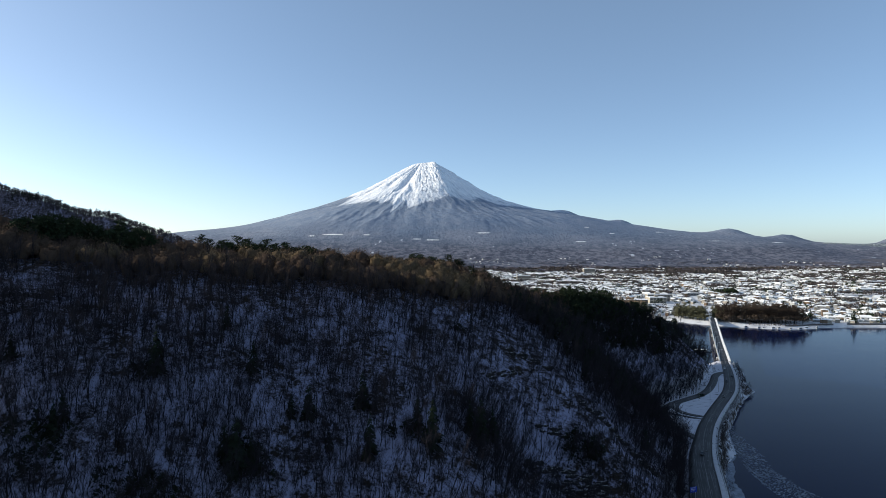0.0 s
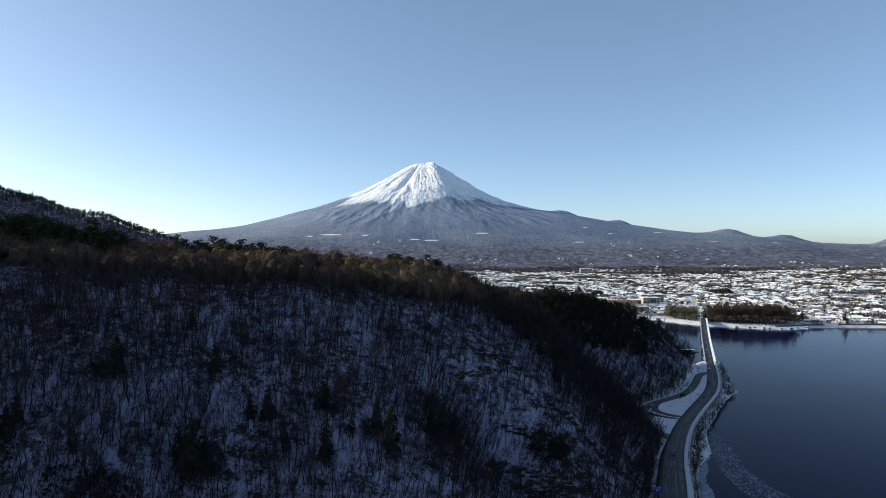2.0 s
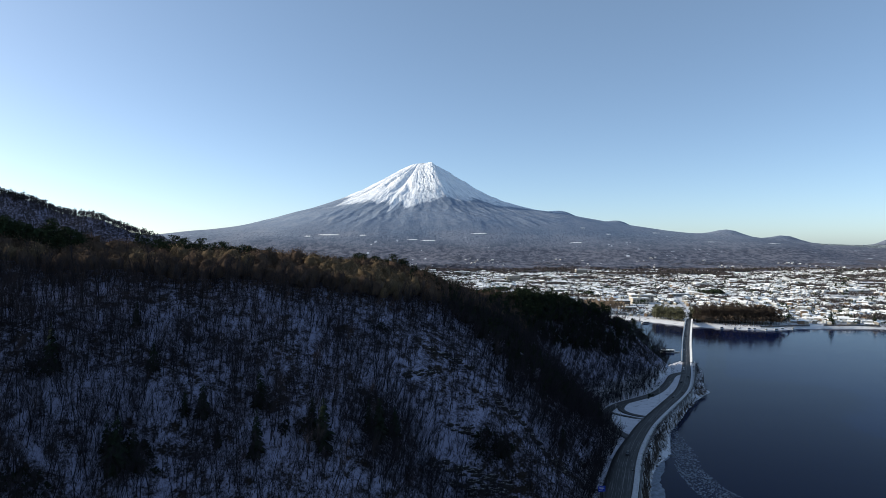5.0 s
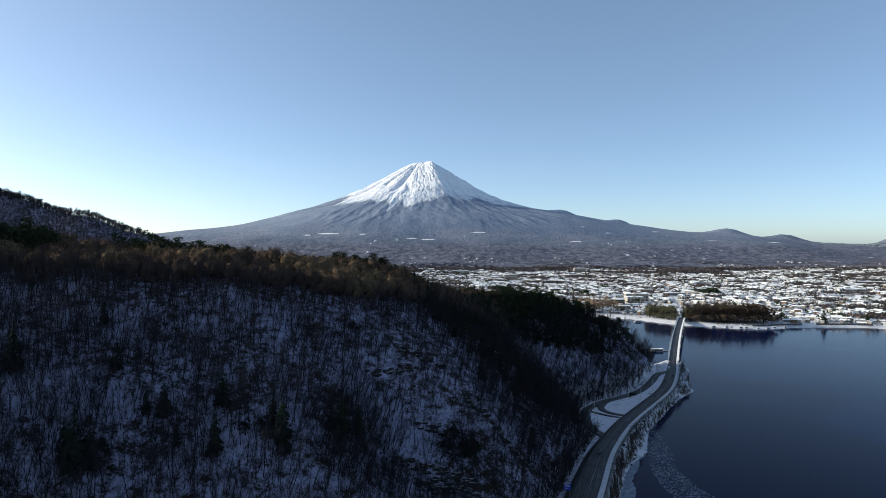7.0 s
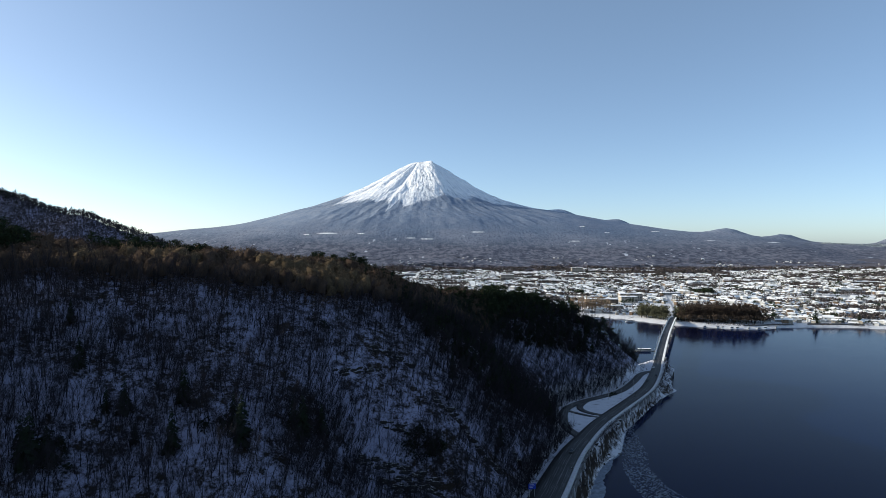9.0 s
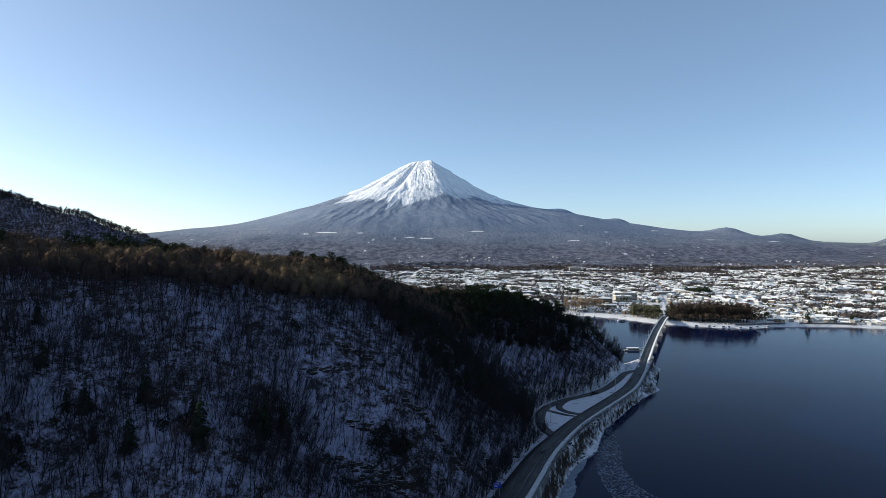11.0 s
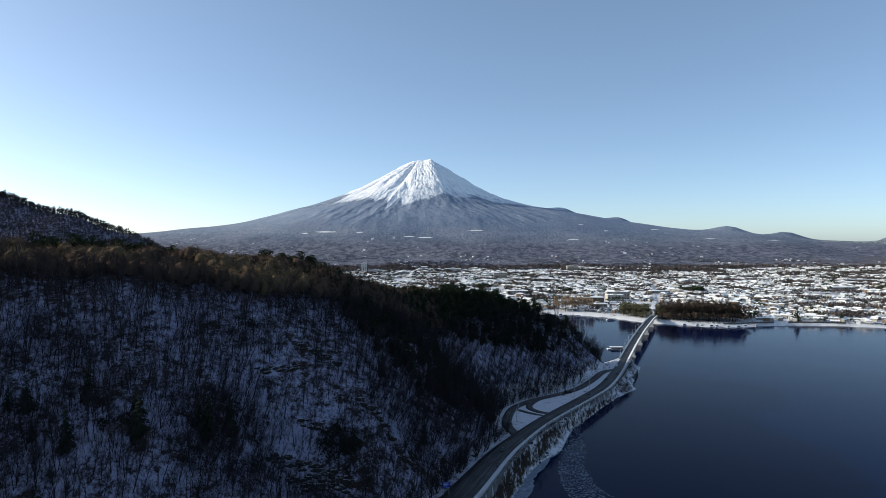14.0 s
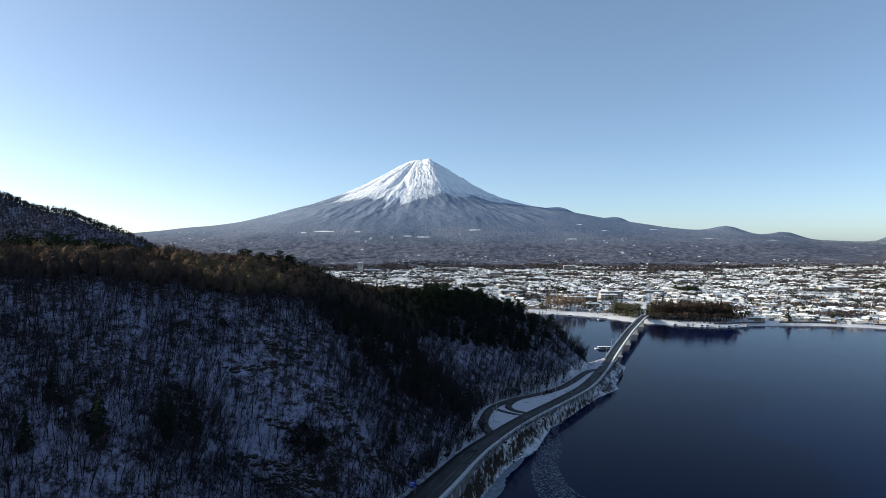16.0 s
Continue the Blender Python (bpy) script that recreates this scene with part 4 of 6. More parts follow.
bx, by = spots_in([(-190, 150), (-64, 150), (-58, 185), (-70, 214), (-100, 238), (-190, 245)], 4.4, on_face, chance=0.6)
wa, ca = joined(*shrubs)
ax, ay = spots_in([(68, 288), (90, 264), (100, 258), (116, 292), (126, 330), (100, 318), (80, 304)], 3.8, lambda x, y: clear_of_roads(x, y), chance=0.9)
gx, gy = spots_in([(0, 206), (12, 198), (36, 210), (37, 230), (26, 242), (8, 238), (-2, 224)], 3.3, lambda x, y: clear_of_roads(x, y), chance=0.85)
dx, dy = spots_in([(56, 262), (70, 246), (86, 240), (98, 258), (88, 274), (72, 280), (60, 276)], 3.4, lambda x, y: clear_of_roads(x, y) & (open_ground(x, y) > 0.2), chance=0.85)
sx, sy = spots_in([(135, 352), (142, 397), (168, 427), (189, 444), (211, 480), (196, 486), (150, 446), (118, 404)], 4.0, lambda x, y: clear_of_roads(x, y), chance=0.7)
# and down to the verge of the shore road
p, _ = smooth_line(ROAD, 0.6)
out = (beside(p, -1.0) - p)[:, :2]
pick = rng.integers(0, int(len(p) * 0.34), 90)
off = np.interp(pick / len(p), [0, 0.1, 0.2, 0.34], [12.0, 11.4, 9.0, 7.2]) + 6.0 * rng.random(90) ** 1.5
bx, by = np.concatenate([bx, ax, gx, dx, sx, p[pick, 0] + out[pick, 0] * off]), np.concatenate([by, ay, gy, dy, sy, p[pick, 1] + out[pick, 1] * off])
rows = leaning(rows_for(bx, by, 0.7, 1.25))
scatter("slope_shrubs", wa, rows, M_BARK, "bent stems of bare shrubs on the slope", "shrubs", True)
scatter("slope_shrub_twigs", ca, rows, M_TWIG_SHADED, "fine dark twigs of bare shrubs on the slope", "shrubs")

top_trees = [thin_tree(tall, 3, 28, seed, spread=0.36, twig_w=0.045, sides=3, short=0.62, rise=0.7) for tall, seed in ((11.5, 21), (12.5, 22), (10.0, 23))]
tx, ty = spots_in(HILL, 5.2, on_top)
top = rows_for(tx, ty, 0.70, 1.08)
top[:, 3] *= (1 + 0.20 * waves(tx, ty, 9.0, 2.5)) * np.where((tx > 25) & (ty > 400), 0.72, 1.0)
pale = (np.hypot((tx + 4) / 27, (ty - 328) / 20) < 1) | (np.hypot((tx + 88) / 24, (ty - 314) / 12) < 1) | (waves(tx, ty, 13, 5.0) > 0.68)
# the outermost rows stand open above the slope, with no close crowns
front = ~above_brow(tx, ty - 17 - 4 * waves(tx, ty, 11, 0.3))
outer = leaning(top[front] * (1, 1, 1, 1.12, 1, 1))
for i, (w, c) in enumerate(face_trees[:3]):
    wa, ca = joined(w, c)
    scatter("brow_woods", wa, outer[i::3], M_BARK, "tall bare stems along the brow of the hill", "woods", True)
    # the dark twig colour paints shade along the brow
    scatter("brow_twigs", ca, outer[i::3], M_TWIG_SHADED, "fine twigs along the brow, painted dark for shade", "woods")
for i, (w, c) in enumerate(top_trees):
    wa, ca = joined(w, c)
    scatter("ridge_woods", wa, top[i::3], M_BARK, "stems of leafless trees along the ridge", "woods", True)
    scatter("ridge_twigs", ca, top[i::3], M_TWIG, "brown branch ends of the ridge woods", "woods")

# the crowns of fine twigs, and the brush below
for i in range(3):
    crown_shape, core = soft(round_crown(24 + i, 255, 7, 0.028, 0.75)), lump(64 + i, 8, 3, 0.2).arrays()
    for sel, mats, text in ((~pale, (M_TWIG_CROWN, M_CROWN), "rounded brown crowns of twigs on the ridge"), (pale, (M_TWIG_GOLD, M_CROWN_GOLD), "rounded pale crowns of twigs on the ridge")):
        rows = top[i::3][(sel & ~front)[i::3]].copy()
        rows[:, 2] += rows[:, 3] * 2.4
        rows[:, 3] *= 9.8
        if len(rows):
            scatter("ridge_crowns", crown_shape, rows, mats[0], text, "woods")
            rows[:, 3] *= 0.77
            scatter("ridge_crown_hearts", core, rows, mats[1], text.replace("rounded", "dense inner"), "woods", True)
bx, by = spots_in(HILL, 4.2, on_top)
scatter("ridge_brush", dome(25, 18, 0.13).arrays(), rows_for(bx, by, 2.2, 4.2), M_TWIG, "low brown brush under the ridge trees", "brush")

# cedars in the slope, pines on the ridge, dark evergreens on the spur
cedars = [cedar(16, 41, 16, 0.19), cedar(16, 36, 14, 0.24), cedar(16, 43, 16, 0.21)]
# place and height of each lone evergreen, then those below the gully
CEDARS = [(-24, 194, 15), (-29.5, 215, 15), (-3.5, 202, 18), (-9, 209, 12), (-64, 183, 19), (-60, 185, 14), (-69, 186, 13), (-47, 207, 13), (-53, 206, 9), (-100, 206, 18), (-88, 241, 10), (-116, 180, 11), (-117, 177, 10), (-70, 218, 12), (14, 217, 18),
          (10, 218, 13), (19, 226, 13), (-38, 197, 8), (61, 242, 9), (-147, 201, 10), (92, 268, 12), (70, 290, 13), (78, 318, 14), (110, 330, 11), (88, 300, 12)]
ce = np.array(CEDARS, float)
rows = np.stack([ce[:, 0], ce[:, 1], height(ce[:, 0], ce[:, 1]) - 0.3, ce[:, 2] / 16, rng.uniform(0, 6.28, len(ce)), rng.uniform(0.95, 1.08, len(ce))], -1)
plant("cedar_tree", rows, cedars, (M_BARK, M_CEDAR), "dark evergreen cedar standing among bare trees", "cedars on the slope")

pines = [pine(12, 51), pine(11, 52, 8), pine(13, 53, 10)]


def pine_ground(x, y):
    return above_brow(x, y) & in_sight(x, y) & ((np.abs(line_distance(x, y, CREST)) < 13) & (waves(x, y, 30, 1.2) > -0.05) | ((x > 70) & (y > 430) & (line_distance(x, y, CREST) < 34)))


px, py = spots_in(HILL, 5.2, pine_ground)
# close stands of pines along the crest: middle, half-widths and number
for cx, cy, rx, ry, n in ((-112, 328, 14, 7, 14), (-84, 341, 15, 6, 14), (-174, 300, 34, 8, 54), (-232, 280, 26, 8, 16), (-20, 378, 16, 8, 14), (2, 392, 10, 6, 8)):
    w, q = rng.uniform(0, 6.283, n), np.sqrt(rng.random(n))
    px, py = np.append(px, cx + rx * q * np.cos(w)), np.append(py, cy + ry * q * np.sin(w))
rows = rows_for(px, py, 0.85, 1.25)
rows[:, 3] *= np.where((px > 25) & (px < 95), 0.68, np.where(px < -212, 0.8, np.where(px < -135, 1.26, np.where(px < -10, 1.06, 1.0))))
order = np.argsort(py)
plant("pine_tree", rows[order[:110]], pines, (M_BARK, M_NEEDLE), "dark green pine on the ridge of the hill", "pines on the ridge")
for i, (w, c) in enumerate(pines):
    r = rows[order[110:]][i::3]
    if len(r):
        wa, ca = joined(w, c)
        scatter("pine_woods", wa, r, M_BARK, "stems of the pine woods on the spur", "woods", True)
        scatter("pine_crowns", ca, r, M_NEEDLE, "dark green crowns of the pine woods on the spur", "woods")

# the dark evergreen wood that fills the gully beside the spur
GULLY = [(8, 352), (40, 330), (70, 306), (96, 308), (110, 330), (118, 356), (112, 372), (98, 376), (92, 404), (112, 446), (150, 488), (120, 500), (70, 452), (28, 400)]
SPUR = [(90, 416), (110, 428), (136, 447), (160, 466), (188, 484), (203, 512), (150, 500), (110, 475), (90, 455)]
SPUR_FOOT = [(96, 322), (112, 352), (124, 372), (128, 350), (116, 326), (100, 312)]
gx, gy = spots_in(GULLY, 4.8, lambda x, y: clear_of_roads(x, y, 8.0), chance=0.9)
BAND = [(88, 354), (97, 332), (113, 330), (126, 334), (131, 352), (133, 392), (126, 412), (112, 398), (98, 378)]
for outline, share in ((SPUR, 0.9), (SPUR_FOOT, 0.8), (BAND, 0.3)):
    ax, ay = spots_in(outline, 4.6, lambda x, y: clear_of_roads(x, y, 8.0), chance=share)
    gx, gy = np.append(gx, ax), np.append(gy, ay)
grow = rows_for(gx, gy, 0.55, 0.9)
grow[:, 3] *= np.where((gy > 425) & (gx < 95), 0.68, 1.0)
for i, (w, c) in enumerate([cedar(16, 44, 11, 0.23), cedar(16, 45, 10, 0.26)]):
    wa, ca = joined(w, c)
    scatter("evergreen_woods", wa, grow[i::3], M_BARK, "trunks of the dark evergreen wood in the gully", "woods", True)
    scatter("evergreen_crowns", ca, grow[i::3], M_CEDAR, "dark evergreen crowns filling the gully", "woods")
wa, ca = joined(*pines[0])
scatter("evergreen_crowns", ca, grow[2::3], M_NEEDLE, "dark pine crowns filling the gully", "woods")

# the foothill behind: small leafless trees and conifers
FOOT_AREA = [(-1250, 900), (-900, 880), (-560, 930), (-300, 990), (-240, 1060), (-420, 1130), (-600, 1190), (-900, 1310), (-1250, 1420)]
ridge_line = np.array(FOOTHILL)[::-1]


def foothill_front(x, y):
    back = np.interp(x, ridge_line[::-1, 0], ridge_line[::-1, 1])
    return (height(x, y) > 8) & (y < back + 22) & (x > -960)


qx, qy = spots_in(FOOT_AREA, 5.4, foothill_front)
kind = waves(qx, qy, 70, 2.2) + rng.normal(0, 0.25, len(qx)) - 0.35 + 0.5 * ramped(qx, -480, -330) + 0.5 * (1 - ramped(qy, 960, 1040))
rows = rows_for(qx, qy, 9, 15, 0.8)


def far_tree(seed, n=28):
    """A small leafless tree seen from afar: a stem and upright twig slivers through an egg-shaped crown, one unit high."""
    g = np.random.default_rng(seed)
    s = Shape()
    s.tri((-0.02, 0, 0), (0.02, 0.01, 0), (0, 0, 0.8))
    s.tri((0, -0.02, 0), (0.01, 0.02, 0), (0, 0, 0.8))
    for k in range(n):
        d = g.normal(0, 1, 3)
        d *= (0.3 + 0.7 * g.random()) / np.linalg.norm(d)
        c = np.array([0.27 * d[0], 0.27 * d[1], 0.60 + 0.30 * d[2]])
        w = g.random() * 6.283
        side = np.array([math.cos(w), math.sin(w), 0]) * (0.026 + 0.026 * g.random())
        up = np.array([0.35 * c[0], 0.35 * c[1], 0.07 + 0.09 * g.random()])
        s.tri(c - side, c + side, c + up)
    return s


lx = rng.uniform(-960, -250, 520)
ly = np.interp(lx, ridge_line[::-1, 0], ridge_line[::-1, 1]) + rng.normal(0, 7, 520)
rows = np.concatenate([rows, rows_for(lx, ly, 9, 16, 0.8)])
kind = np.concatenate([kind, waves(lx, ly, 40, 1.1) * 0.8])
scatter("foothill_woods", far_tree(62).arrays(), rows[kind < 0.40], M_FOOTHILL, "bare brown trees covering the snowy foothill", "woods")
scatter("foothill_conifers", spire(63, 40).arrays(), rows[kind >= 0.40] * (1, 1, 1, 0.85, 1, 1), M_CEDAR, "dark conifers on the foothill", "woods")


# ---- bridge ----
def bridge_z(y):
    return np.interp(y, [545, 600, 720, 840, 890], [8.8, 10.2, 11.8, 10.2, 7.6])


def strip_wall(line, off, half, low, high, level):
    """A long upright strip beside a line: a parapet, rail, beam or wall."""
    p, _ = smooth_line(line, 4.0)
    a, b = beside(p, off - half), beside(p, off + half)
    z = level(p[:, 1])
    n = len(p)
    v = np.concatenate([np.column_stack([a[:, 0], a[:, 1], z + low]), np.column_stack([b[:, 0], b[:, 1], z + low]), np.column_stack([b[:, 0], b[:, 1], z + high]), np.column_stack([a[:, 0], a[:, 1], z + high])])
    i = np.arange(n - 1)
    f = np.concatenate([np.stack([k * n + i, k * n + i + 1, ((k + 1) % 4) * n + i + 1, ((k + 1) % 4) * n + i], -1) for k in range(4)])
    return v, f


bridge = tagged(new("bridge"), "long low concrete road bridge across the lake", "bridge")
for name, off, half, low, high, mat, text in (
        ("deck", 0, 4.9, -0.9, 0.0, M_CONCRETE, ""), ("girder", -2.8, 0.7, -2.6, -0.9, M_CONCRETE, ""), ("girder", 2.8, 0.7, -2.6, -0.9, M_CONCRETE, ""),
        ("parapet", -4.75, 0.22, 0.0, 1.0, M_CONCRETE, ""), ("parapet", 4.75, 0.22, 0.0, 1.0, M_CONCRETE, ""),
        ("snow_edge", -4.2, 0.35, 0.0, 0.35, M_SNOW, "snow ploughed against the parapet"), ("snow_edge", 3.6, 0.9, 0.0, 0.3, M_SNOW, "snow lying on the bridge footway"),
        ("rail", -4.75, 0.06, 1.25, 1.37, M_STEEL, "steel hand rail"), ("rail", 4.75, 0.06, 1.25, 1.37, M_STEEL, "steel hand rail")):
    v, f = strip_wall(BRIDGE, off, half, low, high, bridge_z)
    part(name, mesh_of(name, v, f, mat), bridge, text)
carriageway = ribbon("carriageway", BRIDGE, [-3.85], [2.7], bridge_z, 0.03, M_ROAD)
under(carriageway, bridge, "slush-streaked asphalt carriageway")


def along(line, s):
    """Place and heading at s metres along a rounded line."""
    p, t = smooth_line(line, 2.0)
    x, y = np.interp(s, t, p[:, 0]), np.interp(s, t, p[:, 1])
    x2, y2 = np.interp(s + 2, t, p[:, 0]), np.interp(s + 2, t, p[:, 1])
    x1, y1 = np.interp(s - 2, t, p[:, 0]), np.interp(s - 2, t, p[:, 1])
    return float(x), float(y), math.atan2(y2 - y1, x2 - x1)


pier = Shape().box(-2.0, -3.4, -6, 2.0, 3.4, 6.2).box(-2.4, -4.3, 5.4, 2.4, 4.3, 7.0).box(-3.4, -4.6, -6, 3.4, 4.6, 0.6).mesh("pier", M_CONCRETE)
for s in (22, 62, 138, 220, 295):
    x, y, w = along(BRIDGE, s)
    part("pier", pier, bridge, "", Matrix.Translation((x, y, float(bridge_z(y)) - 9.6)) @ Matrix.Rotation(w, 4, "Z"))

lamp_pole = Shape().rod((0, 0, 0), (0, 0, 9.0), 0.14, 0.09, 8).rod((0, 0, 9.0), (0, 1.8, 9.5), 0.08, 0.06, 6).rod((0, 0, 0), (0, 0, 0.7), 0.26, 0.22, 8).mesh("pole", M_STEEL, True)
lamp_head = Shape().box(-0.18, 1.6, 9.36, 0.18, 2.7, 9.52).box(-0.12, 1.7, 9.3, 0.12, 2.6, 9.36).mesh("lamp_head", M_PAINT_WHITE)


def street_lamp(m, label):
    ob = tagged(new("street_lamp"), label, "street lamp", "street lamps")
    ob.matrix_basis = m
    part("pole", lamp_pole, ob)
    part("lamp_head", lamp_head, ob)


for k, s in enumerate(np.arange(10, 350, 36)):
    x, y, w = along(BRIDGE, s)
    q = beside(np.array([(x - math.cos(w), y - math.sin(w)), (x, y), (x + math.cos(w), y + math.sin(w))]), -4.5)[1]
    street_lamp(Matrix.Translation((q[0], q[1], float(bridge_z(y)))) @ Matrix.Rotation(w - math.pi, 4, "Z"), "grey steel street lamp on the bridge edge")

# ---- roadside ----
guard = tagged(new("guard_rail"), "low steel guard rail beside the snowy footpath", "guard rail")
v, f = strip_wall(ROAD, 6.6, 0.07, 0.55, 1.05, road_z)
part("rail", mesh_of("rail", v, f, M_STEEL), guard)
post = Shape().rod((0, 0, -0.4), (0, 0, 1.05), 0.07, 0.07, 6).box(-0.1, -0.1, 0.98, 0.1, 0.1, 1.08).mesh("post", M_STEEL)
for s in np.arange(2, 390, 4.0):
    x, y, w = along(ROAD, s)
    q = beside(np.array([(x - math.cos(w), y - math.sin(w)), (x, y), (x + math.cos(w), y + math.sin(w))]), 6.6)[1]
    part("post", post, guard, "", Matrix.Translation((q[0], q[1], float(road_z(y)) + 0.1)))

retaining = ROAD
v, f = strip_wall(retaining, 7.2, 0.3, -7.0, 0.25, road_z)
wall = tagged(new("wall_retaining", mesh_of("wall_retaining", v, f, M_STAINED)), "concrete retaining wall below the footpath", "wall", kind="structure")
rib = Shape().box(-0.35, -0.25, -5.0, 0.25, 0.45, 0.1).box(-0.1, 0.4, -5.0, 0.5, 0.7, -1.6).mesh("buttress", M_SNOW_DIRTY_SHADED)
for s in np.cumsum(2.2 + 4.5 * (0.5 + 0.5 * np.sin(np.arange(108) * 2.3)) ** 2)[:-1]:
    if s > 388 or s < 210 and math.sin(s * 0.37) + math.sin(s * 0.9) < 0.5:
        continue
    x, y, w = along(retaining, s)
    q = beside(np.array([(x - math.cos(w), y - math.sin(w)), (x, y), (x + math.cos(w), y + math.sin(w))]), 7.5)[1]
    part("buttress", rib, wall, "", Matrix.Translation((q[0], q[1], float(road_z(y)) - 0.4 - 0.7 * math.sin(s * 1.7))) @ Matrix.Rotation(w + math.pi, 4, "Z") @ Matrix.Diagonal((0.8 + 0.5 * math.sin(s * 2.9), 1, 0.8, 1)))


def utility_pole(x, y, tall, turn):
    ob = tagged(new("utility_pole"), "slim grey concrete utility pole in the snow", "utility pole", "utility poles")
    ob.matrix_basis = Matrix.Translation((x, y, float(road_z(y)) - 0.4)) @ Matrix.Rotation(turn, 4, "Z")
    part("pole", Shape().rod((0, 0, 0), (0, 0, tall), 0.17, 0.11, 8).mesh("pole", M_CONCRETE, True), ob)
    part("crossarm", Shape().box(-0.9, -0.06, tall - 0.9, 0.9, 0.06, tall - 0.76).box(-0.6, -0.06, tall - 1.7, 0.6, 0.06, tall - 1.58).mesh("crossarm", M_STEEL), ob, "steel crossarm")


for x, y, tall, turn in ((181, 417, 9.5, 0.9), (192, 424, 9.0, 0.9), (146, 372, 9.0, 0.8), (143, 352, 8.5, 0.9), (207, 443, 9.0, 1.0), (99, 262, 9.5, 0.7)):
    utility_pole(x, y, tall, turn)

# blue direction board over the verge
board = tagged(new("road_sign"), "large blue direction board on two steel posts", "road sign")
board.matrix_basis = Matrix.Translation((102.5, 241, 13.9)) @ Matrix.Rotation(0.25, 4, "Z")
for sx in (-1.1, 1.1):
    part("post", Shape().rod((sx, 0.12, -0.5), (sx, 0.12, 5.7), 0.09, 0.09, 8).mesh("post", M_STEEL, True), board)
plate = part("board", Shape().box(-1.6, -0.05, 3.4, 1.6, 0.05, 5.7).mesh("board", M_PAINT_BLUE), board, "blue painted sheet board")
for z, a, b in ((5.15, -1.2, 0.9), (4.6, -1.2, 1.1), (4.0, -1.2, 0.4)):
    part("bar", Shape().box(a, -0.062, z, b, -0.054, z + 0.22).mesh("bar", M_STEEL), plate)


# ---- vehicles ----
def wheel_mesh(r):
    s = Shape()
    n = 14
    for y0, y1, ra, rb in ((-0.11, 0.11, r, r), (0.11, 0.12, r, r * 0.6), (-0.12, -0.11, r * 0.6, r)):
        v = [(ra * math.cos(6.283 * i / n), y0, ra * math.sin(6.283 * i / n)) for i in range(n)] + [(rb * math.cos(6.283 * i / n), y1, rb * math.sin(6.283 * i / n)) for i in range(n)]
        s.add(v, [(i, (i + 1) % n, n + (i + 1) % n, n + i) for i in range(n)])
    return s


def hull(profile, half, top_in=0.12):
    """A body drawn out sideways from a side profile of x, z points, narrower at the top."""
    s = Shape()
    zs = [z for _, z in profile]
    zl, zh = min(zs), max(zs)
    n = len(profile)
    v = []
    for sign in (-1, 1):
        for x, z in profile:
            v.append((x, sign * (half - top_in * max(0, (z - zl) / (zh - zl) - 0.4)), z))
    s.add(v, [(i, (i + 1) % n, n + (i + 1) % n, n + i) for i in range(n)])
    bm_faces = []
    for i in range(1, n - 1):
        bm_faces += [(0, i + 1, i), (n, n + i, n + i + 1)]
    s.add([], [])
    for q in bm_faces:
        s.f3.append(list(q))
    return s


TYRE, RIM = wheel_mesh(0.33).mesh("tyre", M_RUBBER, True), Shape().rod((0, -0.125, 0), (0, 0.125, 0), 0.19, 0.19, 10).mesh("rim", M_STEEL)


def vehicle(x, y, z, turn, paint):
    ob = tagged(new("car"), ("white " if paint is M_PAINT_WHITE else "dark ") + "small passenger car on the slushy road", "car", "cars")
    ob.matrix_basis = Matrix.Translation((x, y, z)) @ Matrix.Rotation(turn, 4, "Z")
    part("body", hull([(-2.0, 0.3), (2.0, 0.3), (2.05, 0.7), (1.2, 0.9), (-1.95, 0.95)], 0.82).mesh("body", paint), ob)
    part("cabin", hull([(-1.7, 0.94), (1.05, 0.9), (0.4, 1.44), (-1.35, 1.46)], 0.76, 0.3).mesh("cabin", M_GLASS), ob, "dark glazed cabin")
    part("roof", Shape().box(-1.3, -0.6, 1.455, 0.38, 0.6, 1.5).mesh("roof", paint), ob)
    for ax in (-1.25, 1.25):
        for sy in (-0.78, 0.78):
            w = part("wheel", TYRE, ob, "", Matrix.Translation((ax, sy, 0.33)))
            part("rim", RIM, w, "steel rim")


for s, off, paint, way in ((97, -0.6, M_PAINT_DARK, 1), (300, -2.2, M_PAINT_DARK, 1), (322, 2.2, M_PAINT_DARK, 0), (352, -2.2, M_PAINT_WHITE, 1)):
    x, y, w = along(ROAD, s)
    q = beside(np.array([(x - math.cos(w), y - math.sin(w)), (x, y), (x + math.cos(w), y + math.sin(w))]), off)[1]
    vehicle(q[0], q[1], float(road_z(q[1])) + 0.07, w + math.pi * way, paint)
for s in (150, 262):
    x, y, w = along(BRIDGE, s)
    vehicle(x - 1.6, y + 0.6, float(bridge_z(y)) + 0.04, w + math.pi, M_PAINT_DARK)


# ---- ice along the near shore ----
def floe_shape(seed, n=7):
    g = np.random.default_rng(seed)
    r = 0.75 + 0.4 * g.random(n)
    top = [(r[i] * math.cos(6.283 * i / n), r[i] * 0.8 * math.sin(6.283 * i / n), 0.05) for i in range(n)]
    low = [(x * 1.02, y * 1.02, -0.06) for x, y, _ in top]
    s = Shape()
    s.v = [(0, 0, 0.055)] + top + low
    for i in range(n):
        j = (i + 1) % n
        s.f3.append([0, 1 + i, 1 + j])
        s.f4.append([1 + j, 1 + i, 1 + n + i, 1 + n + j])
    return s


floes = [floe_shape(90 + k, 6 + k % 3) for k in range(6)]
FLOE_BAND = [(190, 386), (186, 377), (182, 345), (180, 331), (174, 310), (175, 284), (184, 262), (168, 252), (159, 272), (158, 291), (160, 310), (166, 333), (173, 355), (180, 377)]
